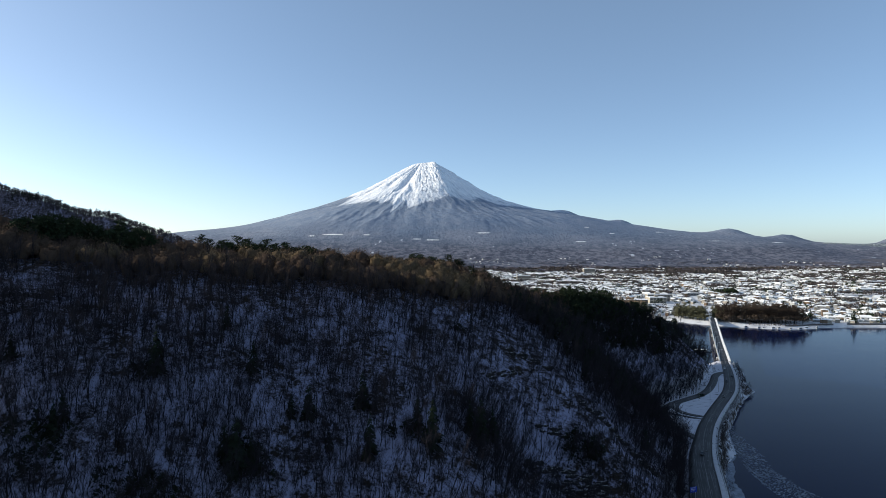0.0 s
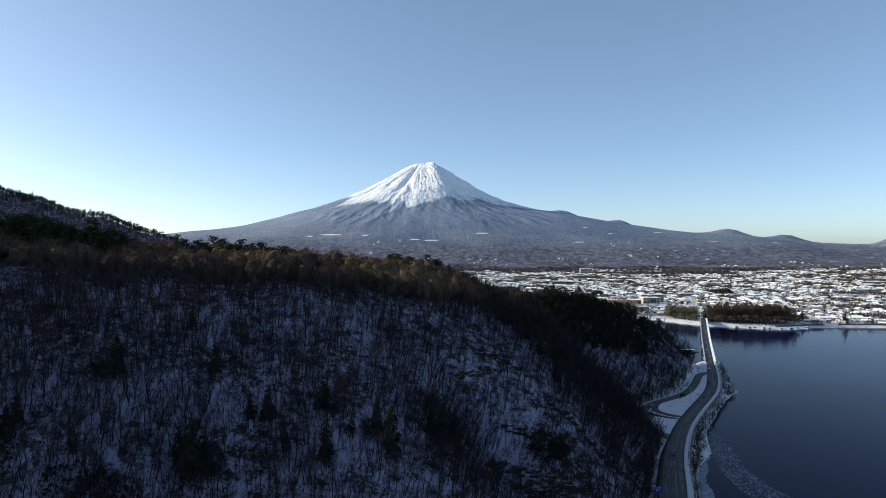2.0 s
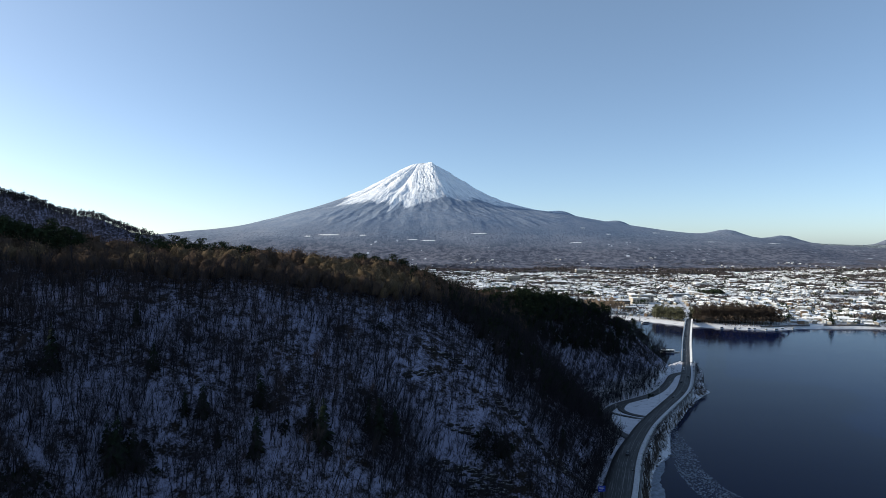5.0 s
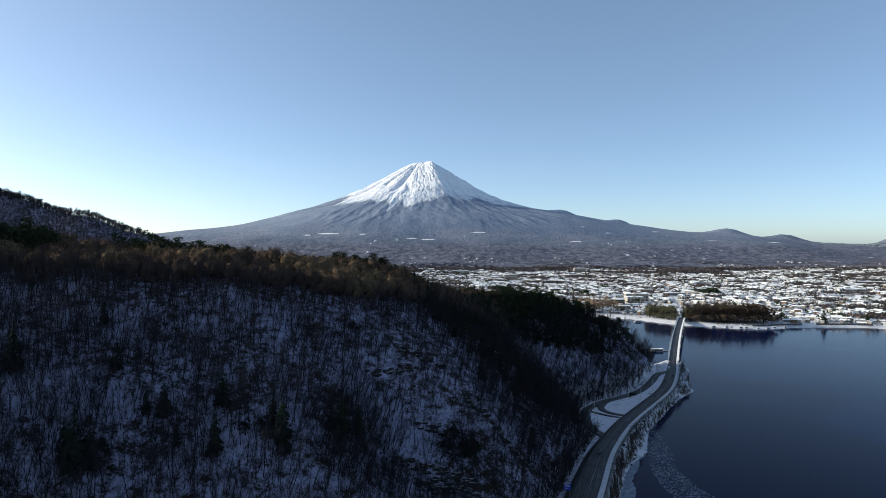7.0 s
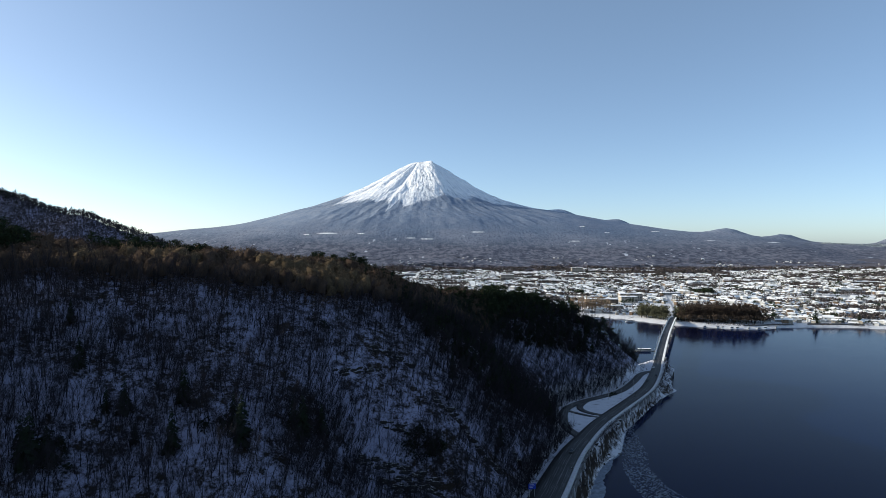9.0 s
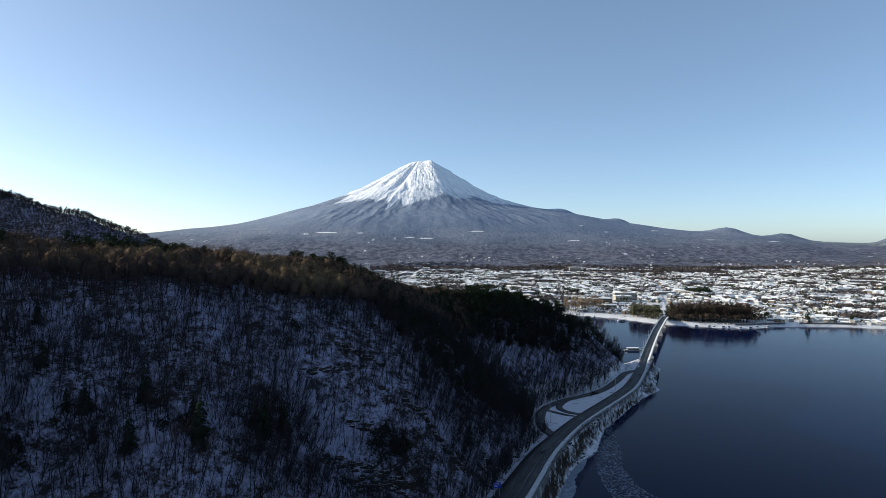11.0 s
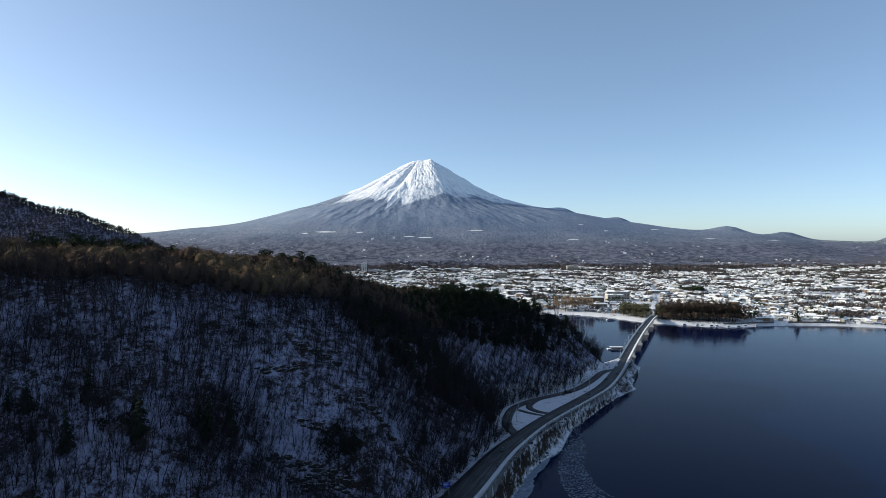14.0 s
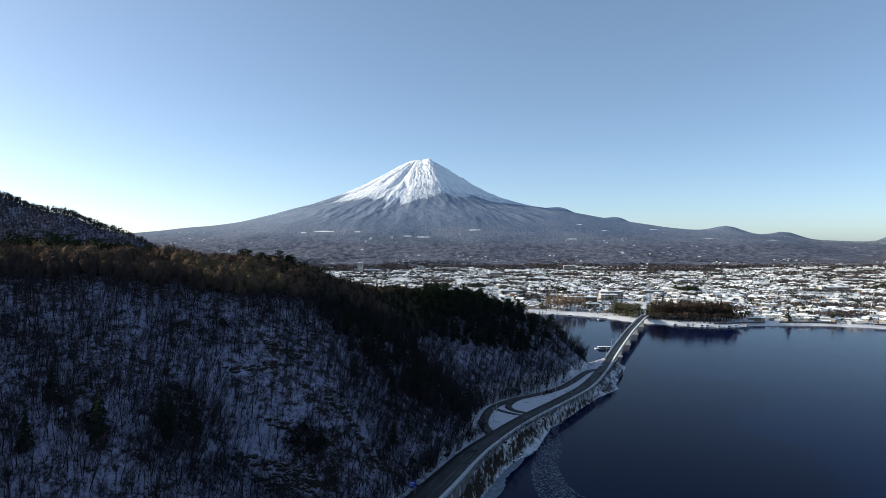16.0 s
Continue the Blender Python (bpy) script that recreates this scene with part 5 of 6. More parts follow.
ix, iy = spots_in(FLOE_BAND, 1.05, lambda x, y: waves(x * 1.4, y * 0.7, 5.0, 1.7) + rng.normal(0, 0.35, len(x)) > -0.5, 0.5, 0.92)
big = rng.random(len(ix)) < 280 / max(1, len(ix))
floe_meshes = [s.mesh("ice_floe", M_ICE) for s in floes]
for k, (x, y) in enumerate(zip(ix[big], iy[big])):
    ob = tagged(new("ice_floe", floe_meshes[k % 6]), "thin grey plate of lake ice adrift near the shore", "ice floe", "ice floes")
    r = 0.5 + 0.55 * rng.random() ** 2
    ob.matrix_basis = Matrix.Translation((x, y, 0.02)) @ Matrix.Rotation(rng.random() * 6.28, 4, "Z") @ Matrix.Diagonal((r, r, 1, 1))
x, y = ix[~big], iy[~big]
scatter("pack_ice", floes[2].arrays(), np.stack([x, y, np.full(len(x), 0.012), rng.uniform(0.28, 0.58, len(x)), rng.uniform(0, 6.28, len(x)), np.ones(len(x))], -1), M_ICE, "small broken plates of thin lake ice", "ice")
sheet_line = [(121, 242), (132, 271), (142, 297), (151, 314), (166, 333), (172, 352), (180, 373)]
p, _ = smooth_line(sheet_line, 0.6)
edge = p + (beside(p, 1.0) - p) * np.interp(p[:, 1], [242, 285, 305, 325, 373], [8.5, 6.5, 4.5, 1.0, 0.6])[:, None]
edge[:, :2] += np.column_stack([1.2 * waves(p[:, 0], p[:, 1], 8.0, 1.0) + 0.6 * waves(p[:, 0], p[:, 1], 2.1, 3.0), 0.7 * waves(p[:, 0], p[:, 1], 3.0, 2.0)])
inner = beside(p, -3.0)
n = len(p)
v = np.concatenate([np.column_stack([inner[:, 0], inner[:, 1], np.full(n, 0.09)]), np.column_stack([edge[:, 0], edge[:, 1], np.full(n, 0.09)]), np.column_stack([edge[:, 0], edge[:, 1], np.full(n, -0.1)])])
i = np.arange(n - 1)
f = np.concatenate([np.stack([i, n + i, n + i + 1, i + 1], -1), np.stack([n + i, 2 * n + i, 2 * n + i + 1, n + i + 1], -1)])
tagged(new("shore_ice", mesh_of("shore_ice", v, f, M_SHORE_ICE)), "pale sheet of ice frozen to the shore", "ice", kind="structure")


# ---- rocks, shrubs and reeds of the bank ----
def boulder(seed, flat=0.7):
    """A broken lump of rock, from a rough ball."""
    bm = bmesh.new()
    bmesh.ops.create_icosphere(bm, subdivisions=2, radius=1.0)
    off = Vector((seed * 3.1, seed * 1.7, 0))
    for vert in bm.verts:
        k = 1 + 0.6 * noise.noise(vert.co * 1.2 + off) + 0.5 * noise.noise(vert.co * 2.9 + off)
        vert.co = Vector((vert.co.x * k, vert.co.y * k, vert.co.z * k * flat))
    me = bpy.data.meshes.new("rock")
    bm.to_mesh(me)
    bm.free()
    me.materials.append(M_ROCK)
    return me


rocks = [boulder(k, 0.55 + 0.1 * (k % 4)) for k in range(5)]
# ledges that break through the snow of the slope
for k, line in enumerate(LEDGES):
    p, t = smooth_line(line, 1.05)
    for j in range(len(p)):
        wob = math.sin(5.1 * j + 2.3 * k)
        gap = math.sin(1.13 * j + 1.9 * k) + 0.8 * math.sin(2.77 * j + 0.6 * k)
        if gap < -0.95:
            continue
        x, y = p[j, 0] + 0.5 * wob, p[j, 1] + 1.3 * math.sin(3.7 * j + k)
        nxt = p[min(j + 1, len(p) - 1)] - p[max(j - 1, 0)]
        r = (0.85 if k else 1.15) + 0.5 * (gap + 0.95) * (0.7 + 0.3 * math.sin(8.3 * j)) + 0.25 * wob
        ob = tagged(new("rock_outcrop", rocks[(j + k) % 5]), "dark craggy rock ledge breaking through the snow", "rock", "rock outcrops")
        ob.matrix_basis = Matrix.Translation((x, y, float(height([x], [y])[0]) + 0.1 * r)) @ Matrix.Rotation(math.atan2(nxt[1], nxt[0]), 4, "Z") @ Matrix.Rotation(0.5 + 0.3 * wob, 4, "X") @ Matrix.Diagonal((r * 1.25, r * 0.6, r * 0.62, 1))
thick = dome(79, 44, 0.11).arrays()
tx, ty = [], []
for cx, cy, rx, ry, n in ((59, 245, 9, 4, 46), (57, 242, 8, 3, 20), (7, 282, 5, 2, 10), (-62, 186, 9, 6, 30), (-12, 205, 7, 5, 22), (-119, 172, 12, 8, 60), (-88, 168, 12, 6, 40), (-104, 205, 6, 4, 14)):
    w, q = rng.uniform(0, 6.283, n), np.sqrt(rng.random(n))
    tx += list(cx + rx * q * np.cos(w))
    ty += list(cy + ry * q * np.sin(w))
scatter("evergreen_thicket", thick, rows_for(np.array(tx), np.array(ty), 2.2, 4.4), M_CEDAR, "low dark evergreen thicket on the snowy slope", "thicket")
for k in range(290):
    t = rng.random() * 330
    x, y, w = along(list(reversed(SHORE[:13])), t)
    x, y = x + rng.normal(-4.5, 3.2), y + rng.normal(0, 2.0)
    z = float(height([x], [y])[0])
    if z < -0.6:
        continue
    r = 0.3 + 0.8 * rng.random() ** 2
    ob = tagged(new("shore_rock", rocks[k % 5]), "dark boulder with snow round it on the lake bank", "rock", "shore rocks")
    ob.matrix_basis = Matrix.Translation((x, y, z)) @ Matrix.Rotation(rng.random() * 6.28, 4, "Z") @ Matrix.Diagonal((r, r, r * 0.7, 1))

# brush and shrubs on the steep bank below the footpath, with snow between
p, _ = smooth_line(ROAD, 0.5)
out = (beside(p, 1.0) - p)[:, :2]
pick = rng.integers(0, int(len(p) * 0.97), 1900)
off = 7.6 + 8.5 * rng.random(1900) ** 1.4
sx, sy = p[pick, 0] + out[pick, 0] * off, p[pick, 1] + out[pick, 1] * off
keep = (inside_by(sx, sy, SHORE) > 1.0) & (waves(sx * 1.6, sy, 6.0, 2.2) + 0.5 * waves(sx, sy, 2.2, 0.4) > np.interp(off, [7.6, 9.5, 14], [-1.2, -0.25, 0.35]))
sx, sy = sx[keep], sy[keep]
scatter("bank_brush", soft(round_crown(33, 36, 5, 0.05)), rows_for(sx[::2], sy[::2], 0.6, 1.7), M_TWIG_SHADED, "dark leafless brush on the lake bank", "brush")
scatter("bank_shrubs", joined(*thin_tree(4.2, 4, 60, 38, spread=0.4, lean=0.2, stems=4, twig_w=0.03, sides=3, rise=0.8))[1], leaning(rows_for(sx[1::2], sy[1::2], 0.5, 1.2)), M_TWIG_SHADED, "thin bare shrubs on the lake bank", "shrubs")
# brush between the side road and the foot of the hill
p, _ = smooth_line(SIDE_ROAD, 0.55)
q = beside(p, 1.0)
out = (q - p)[:, :2]
m = len(p) // 4
pick, off = rng.integers(0, int(len(p) * 0.30), m), 3.8 + 6.5 * rng.random(m)
tx, ty = p[pick, 0] + out[pick, 0] * off, p[pick, 1] + out[pick, 1] * off
p, _ = smooth_line(ROAD, 0.6)
out = (beside(p, -1.0) - p)[:, :2]
pick = rng.integers(0, int(len(p) * 0.36), 260)
off = np.interp(pick, [0, len(p) * 0.2, len(p) * 0.36], [12.5, 10.0, 7.5]) + 6.0 * rng.random(260)
ax, ay = spots_in([(238, 516), (250, 540), (262, 560), (244, 562), (230, 530)], 2.4)
tx = np.concatenate([tx, p[pick, 0] + out[pick, 0] * off, ax])
ty = np.concatenate([ty, p[pick, 1] + out[pick, 1] * off, ay])
clear = (line_distance(tx, ty, ROAD) > 6.5) & (line_distance(tx, ty, SIDE_ROAD) > 3.6)
tx, ty = tx[clear], ty[clear]
scatter("road_side_brush", soft(round_crown(34, 60, 5, 0.06)), rows_for(tx, ty, 0.7, 1.9), M_TWIG_SHADED, "dark bare brush between the side road and the hill", "brush")
# lone bushes on the snowy verge inside the loop of the side road
bush_mesh = dome(36, 60, 0.13).mesh("shrub", M_CEDAR)
for x, y, r in ((186.5, 427, 2.9), (189.5, 430, 2.4), (183.5, 423, 1.9), (187, 431, 2.2), (198, 456, 2.3), (205, 462, 1.6)):
    ob = tagged(new("verge_shrub", bush_mesh), "small dark evergreen bush on the snowy verge", "shrub", "verge shrubs")
    ob.matrix_basis = Matrix.Translation((x, y, float(height([x], [y])[0]) - 0.15 * r)) @ Matrix.Rotation(x, 4, "Z") @ Matrix.Scale(r, 4)
headland_shrubs = round_crown(77, 150, 7, 0.05)
hx, hy = spots_in([(227, 447), (240, 460), (246, 468), (244, 476), (232, 458)], 2.6, None, 0.4)
scatter("headland_shrubs", soft(headland_shrubs), rows_for(hx, hy, 3.0, 5.0), M_LARCH, "rounded brown shrubs on the little headland", "shrub")


# ---- far shore: groves, beach things ----
def grove(name, outline, step, trees, mats, low, high, label, group, cap=140):
    x, y = spots_in(outline, step)
    rows = rows_for(x, y, low, high)
    rows = rows[np.argsort(rows[:, 1])]
    plant(name, rows[:cap], trees, mats, label, group)


larches = [thin_tree(tall, 12, 420, seed, spread=0.17, lean=0.03, twig_w=0.16, sides=3, rise=0.2) for tall, seed in ((22, 71), (20, 72))]
grove("larch_tree", [(410, 872), (470, 856), (520, 850), (528, 885), (480, 905), (420, 915)], 5.6, larches, (M_BARK, M_LARCH), 1.0, 1.3, "tall brown leafless larch in the lakeside grove", "larches in the grove", 190)
shore_pines = [pine(16, 73, 14, 40, 0.16), pine(15, 74, 13, 40, 0.2)]
grove("lakeside_pine", [(362, 922), (370, 912), (396, 884), (404, 912), (386, 945), (368, 946)], 6.2, shore_pines, (M_BARK, M_PINE_LIT), 1.0, 1.55, "green pine beside the lake shore", "pines by the far shore", 40)
grove("lakeside_pine", [(409, 880), (418, 876), (426, 905), (416, 915)], 6.0, shore_pines, (M_BARK, M_PINE_LIT), 0.9, 1.35, "green pine beside the lake shore", "pines by the far shore", 12)
ux, uy = spots_in([(410, 866), (470, 850), (526, 846), (530, 885), (480, 905), (420, 915)], 6.0)
scatter("grove_thicket", soft(round_crown(78, 90, 6, 0.10)), rows_for(ux, uy, 9, 14), M_LARCH, "brown thicket under the larches of the grove", "thicket")
poplars = [thin_tree(22, 12, 300, 75, spread=0.14, lean=0.03, twig_w=0.24, sides=3, rise=0.6)]
grove("poplar_tree", [(268, 980), (334, 976), (338, 1000), (275, 1008)], 6.5, poplars, (M_BARK, M_POPLAR), 0.8, 1.15, "tall tan leafless poplar near the beach", "poplars by the beach", 40)
single = cedar(20, 76, 14, 0.2)
for x, y, k in ((560, 900, 0.9), (604, 868, 1.1), (640, 905, 0.8), (668, 868, 0.8), (556, 912, 0.7), (250, 1130, 1.1), (290, 1090, 1.0)):
    ob = tagged(new("conifer_tree"), "single dark conifer among the snowy houses", "tree", "conifers in the town")
    ob.matrix_basis = Matrix.Translation((x, y, float(height([x], [y])[0]) - 0.3)) @ Matrix.Diagonal((k * 1.3, k * 1.3, k, 1))
    part("trunk", single[0].mesh("trunk", M_BARK, True), ob)
    part("crown", single[1].mesh("crown", M_NEEDLE), ob)


def boat(x, y, turn, long, label):
    ob = tagged(new("boat"), label, "boat", "moored boats")
    ob.matrix_basis = Matrix.Translation((x, y, 0)) @ Matrix.Rotation(turn, 4, "Z")
    s, n = Shape(), 9
    for k in range(n):
        t = k / (n - 1)
        w = long * 0.13 * (1 - max(0, t - 0.5) ** 2 * 3.6)
        xk = (t - 0.5) * long
        s.v += [(xk, -w * 0.75, -0.3), (xk, -w, 1.0), (xk, w, 1.0), (xk, w * 0.75, -0.3)]
    for k in range(n - 1):
        for a, b in ((0, 1), (1, 2), (2, 3)):
            s.f4.append([4 * k + a, 4 * k + b, 4 * k + 4 + b, 4 * k + 4 + a])
    s.f4.append([0, 3, 2, 1])
    part("hull", s.mesh("hull", M_PAINT_WHITE), ob)
    part("cabin", Shape().box(-long * 0.34, -long * 0.09, 1.0, long * 0.2, long * 0.09, 2.5).mesh("cabin", M_GLASS), ob, "dark glazed cabin")
    part("roof", Shape().box(-long * 0.38, -long * 0.11, 2.5, long * 0.24, long * 0.11, 2.75).mesh("roof", M_SNOW), ob, "snow-covered cabin roof")


boat(285, 651, 0.05, 23, "white sightseeing boat moored beside the bridge")
boat(342, 893, 0.1, 15, "dark-cabined boat moored off the snowy beach")
boat(276, 946, 0.0, 8, "small white boat by the snowy beach")
boat(301, 930, -0.2, 11, "small white boat by the snowy beach")
# dark landing beside the head of the bridge
quay = tagged(new("landing_stage"), "dark concrete boat landing with snow on its top", "landing stage")
quay.matrix_basis = Matrix.Translation((263, 520, 0.6)) @ Matrix.Rotation(math.atan2(55, 23), 4, "Z")
part("body", Shape().box(-15, -2.2, -3, 15, 2.2, 2.2).box(-9, -2.0, 2.2, 9, -1.2, 3.4).mesh("body", M_STAINED), quay)
part("snow_top", Shape().box(-14.6, -1.0, 2.2, 14.6, 2.0, 2.42).box(-8.8, -1.95, 3.4, 8.8, -1.25, 3.58).mesh("snow_top", M_SNOW_DIRTY_SHADED), quay, "snow lying on the landing")
for k in range(5):
    part("fender", Shape().rod((-12 + 6 * k, -2.35, -1), (-12 + 6 * k, -2.35, 2.6), 0.2, 0.2, 7).mesh("fender", M_RUBBER), quay)
# the far shore: low quays, hedges and lake-side scrub behind the beach
far_shore = [(900, 792), (702, 812), (652, 832), (591, 838), (535, 834), (486, 816), (432, 835)]
p, t = smooth_line(far_shore, 1.5)
side_in = beside(p, 1.0)[:, :2] - p[:, :2]
for a0, a1, off, high, text in ((40, 120, 7, 1.4, "dark stone quay wall on the far shore"), (150, 205, 10, 1.6, "dark stone quay wall on the far shore"), (250, 330, 13, 1.2, "dark stone quay wall behind the beach"), (345, 430, 9, 1.5, "dark stone quay wall behind the beach")):
    line = [(x, y) for x, y in zip(*(p[(t > a0) & (t < a1)][::6] + side_in[(t > a0) & (t < a1)][::6] * off).T)]
    v, f = strip_wall(line, 0, 0.5, -2.0, 0.0, lambda y: np.full(len(y), 3.4 + high))
    tagged(new("wall_quay", mesh_of("wall_quay", v, f, M_STAINED)), text, "wall", kind="structure")
pick = rng.integers(0, len(p), 620)
keep = waves(t[pick], t[pick] * 0.3, 14, 0.8) > -0.1
pick = pick[keep]
off = 4 + 12 * rng.random(len(pick))
scatter("far_shore_scrub", soft(round_crown(79, 16, 4, 0.14)), rows_for(p[pick, 0] + side_in[pick, 0] * off, p[pick, 1] + side_in[pick, 1] * off, 1.5, 4.2), M_TOWN_TREE, "low dark scrub and hedges along the far shore", "scrub")
for k, (x, y) in enumerate(((430, 838), (446, 833), (452, 832), (463, 827), (470, 826), (484, 822), (498, 822), (510, 828), (528, 834))):
    boat(x, y - 1, 0.3 * (k % 3), 6.5, "small white boat drawn up on the snowy far shore")


# ---- town ----
TOWN_ROAD = [(404, 886), (424, 934), (462, 1042), (532, 1262), (640, 1600)]


def town_road_z(y):
    """The street drops from the bridge and then follows the ground."""
    ys = np.arange(930.0, 1601.0, 15.0)
    way = np.array(TOWN_ROAD, float)
    lie = height(np.interp(ys, way[:, 1], way[:, 0]), ys)
    return np.interp(y, np.append([880.0, 905.0], ys), np.append([7.6, 5.4], lie))


tagged(ribbon("road_town", TOWN_ROAD, [-1.7], [1.7], town_road_z, 0.35, M_SNOW_DIRTY_SHADED, 1.0), "snowy main street leading from the bridge into town", "road", kind="structure")
rng = np.random.default_rng(19)
HOUSE_WALLS = [M_WALL_WHITE, M_WALL_TAN, M_WALL_GREY, M_WALL_BROWN]


def gable(w, d, h, rise, over=0.7, thick=0.35):
    """A snow-laden gable roof."""
    s = Shape()
    for sign in (-1, 1):
        y0, y1 = sign * (d / 2 + over), 0
        z0, z1 = h - over * rise / (d / 2), h + rise
        v = [(-w / 2 - over, y0, z0), (w / 2 + over, y0, z0), (w / 2 + over, y1, z1), (-w / 2 - over, y1, z1)]
        v += [(a, b, c + thick) for a, b, c in v]
        s.add(v, [(4, 5, 6, 7), (3, 2, 1, 0), (0, 1, 5, 4), (1, 2, 6, 5), (3, 0, 4, 7)])
    return s


def hip(w, d, h, rise, over=0.7):
    s = Shape()
    a, b = w / 2 + over, d / 2 + over
    r = max(0.5, a - b)
    v = [(-a, -b, h), (a, -b, h), (a, b, h), (-a, b, h), (-a, -b, h + 0.35), (a, -b, h + 0.35), (a, b, h + 0.35), (-a, b, h + 0.35), (-r, 0, h + rise), (r, 0, h + rise)]
    return s.add(v, [(3, 2, 1, 0), (0, 1, 5, 4), (1, 2, 6, 5), (2, 3, 7, 6), (3, 0, 4, 7), (4, 5, 9, 8), (6, 7, 8, 9)]).add([v[5], v[6], v[9], v[7], v[4], v[8]], [(0, 1, 2), (3, 4, 5)])


def walls(w, d, h, rise, gabled):
    s = Shape().box(-w / 2, -d / 2, -1.5, w / 2, d / 2, h)
    if gabled:
        for x in (-w / 2, w / 2):
            s.tri((x, -d / 2, h), (x, d / 2, h), (x, 0, h + rise))
    return s


KINDS = [(11, 8, 5.8, 2.0, True), (9, 8, 6.2, 1.8, False), (14, 9, 5.6, 2.2, True), (12, 10, 6.4, 2.2, False), (16, 10, 3.8, 1.8, True), (10, 7, 8.4, 1.4, False)]
WINDOW = Shape().box(-0.8, -0.06, -0.6, 0.8, 0.0, 0.6).mesh("window", M_GLASS)
DOOR = Shape().box(-0.5, -0.07, 0.0, 0.5, 0.0, 2.1).mesh("door", M_WALL_BROWN)
PARTS = []
for w, d, h, rise, gabled in KINDS:
    PARTS.append(([walls(w, d, h, rise, gabled).mesh("wall", m) for m in HOUSE_WALLS], (gable if gabled else hip)(w, d, h, rise).mesh("roof", M_SNOW)))

TOWN = [(240, 1010), (330, 965), (372, 935), (420, 925), (530, 905), (540, 862), (600, 858), (660, 850), (710, 832), (1000, 810), (1700, 760), (2400, 2250), (2400, 2630), (1500, 2630), (700, 2550), (-100, 2560), (-520, 2450), (-300, 1700), (60, 1250)]


# woods inside the town: middle, half-widths, and whether evergreen
COPSES = [(1034, 2172, 52, 90, 0), (1022, 1610, 42, 40, 0), (1308, 1762, 46, 50, 0), (886, 1674, 26, 36, 0), (649, 1358, 24, 24, 1), (173, 1428, 20, 28, 1), (268, 1182, 20, 18, 0), (352, 1319, 14, 16, 1), (760, 2190, 150, 50, 0), (1480, 2050, 70, 60, 0), (480, 1900, 50, 40, 0), (1120, 1400, 20, 20, 1)]


def copse(x, y):
    """Where trees crowd out the houses of the town."""
    k = waves(x, y * 1.7, 62, 6.0) + 0.5 * waves(x, y * 1.7, 24, 2.0) + 0.12 * ramped(y, 1500, 2300)
    for cx, cy, rx, ry, _ in COPSES:
        k = np.where(np.hypot((x - cx) / rx, (y - cy) / ry) < 1 + 0.35 * waves(x, y, 17, cx), 1.5, k)
    return k


def town_edge(x, y):
    """How far the houses reach up the plain before the woods begin."""
    return np.interp(x, [-300, 300, 700, 1000, 1300, 1650, 2300], [2220, 2330, 2400, 2250, 2420, 2560, 2600]) + 150 * waves(x, y, 170, 2.6) + 130 * waves(x, y * 1.3, 55, 0.8)


def built(x, y):
    return (copse(x, y) < 0.63) & (line_distance(x, y, TOWN_ROAD) > 7) & (np.abs(x - 60) < 0.82 * y + 60) & (waves(x, y, 120, 4.0) > -0.5) & (y < town_edge(x, y)) & (inside_by(x, y, [(405, 850), (540, 842), (540, 912), (415, 925)]) < 0) & (inside_by(x, y, [(355, 915), (400, 870), (410, 940), (375, 945)]) < 0)


BLOCKS = [(418, 1158, 32, 22, 11, M_WALL_TAN, 4), (352, 1020, 28, 16, 9, M_WALL_TAN, 2), (357, 1125, 60, 20, 10, M_WALL_BROWN, 3), (432, 1190, 44, 20, 14, M_WALL_TAN, 5), (245, 1800, 40, 20, 18, M_WALL_TAN, 4), (-212, 2062, 18, 18, 36, M_WALL_WHITE, 9), (-172, 2066, 50, 20, 12, M_WALL_WHITE, 3),
          (-60, 1932, 36, 20, 12, M_WALL_GREY, 3), (-30, 2300, 60, 26, 12, M_WALL_WHITE, 3), (330, 1420, 66, 30, 7, M_WALL_GREY, 2), (560, 1330, 44, 30, 6, M_WALL_GREY, 1), (690, 1230, 38, 30, 6, M_WALL_WHITE, 1), (870, 1150, 40, 26, 6, M_WALL_GREY, 1), (1010, 1420, 60, 40, 7, M_WALL_WHITE, 1),
          (1140, 1210, 46, 30, 7, M_WALL_TAN, 1), (760, 1650, 60, 36, 8, M_WALL_WHITE, 2), (1240, 1700, 70, 40, 8, M_WALL_GREY, 2), (240, 1270, 44, 22, 10, M_WALL_GREY, 3), (540, 2190, 40, 26, 20, M_WALL_TAN, 4), (100, 2200, 60, 26, 11, M_WALL_WHITE, 3)]


def near_block(x, y):
    d = np.full(len(x), 1e9)
    for bx, by, w, *_ in BLOCKS:
        d = np.minimum(d, np.hypot(x - bx, y - by) - w * 0.5)
    return d


hx, hy = spots_in(TOWN, 13.6, lambda x, y: built(x, y) & (near_block(x, y) > 12), 0.42, 0.8)
hz = height(hx, hy)
ok = hz > 1.2
hx, hy, hz = hx[ok], hy[ok], hz[ok]
sizes = rng.uniform(0.52, 0.90, len(hx)) * np.where(rng.random(len(hx)) < 0.08, 1.45, 1.0)
turns = 1.16 + rng.choice([0, math.pi / 2], len(hx)) + rng.normal(0, 0.16, len(hx)) + 0.35 * waves(hx, hy, 260, 1.0)
kinds = rng.integers(0, len(KINDS), len(hx))
tones = rng.choice(4, len(hx), p=[0.30, 0.26, 0.26, 0.18])
order = np.argsort(hy + 0.25 * np.abs(hx - 450))
TONES = ("white-walled", "tan-walled", "grey-walled", "brown-walled")
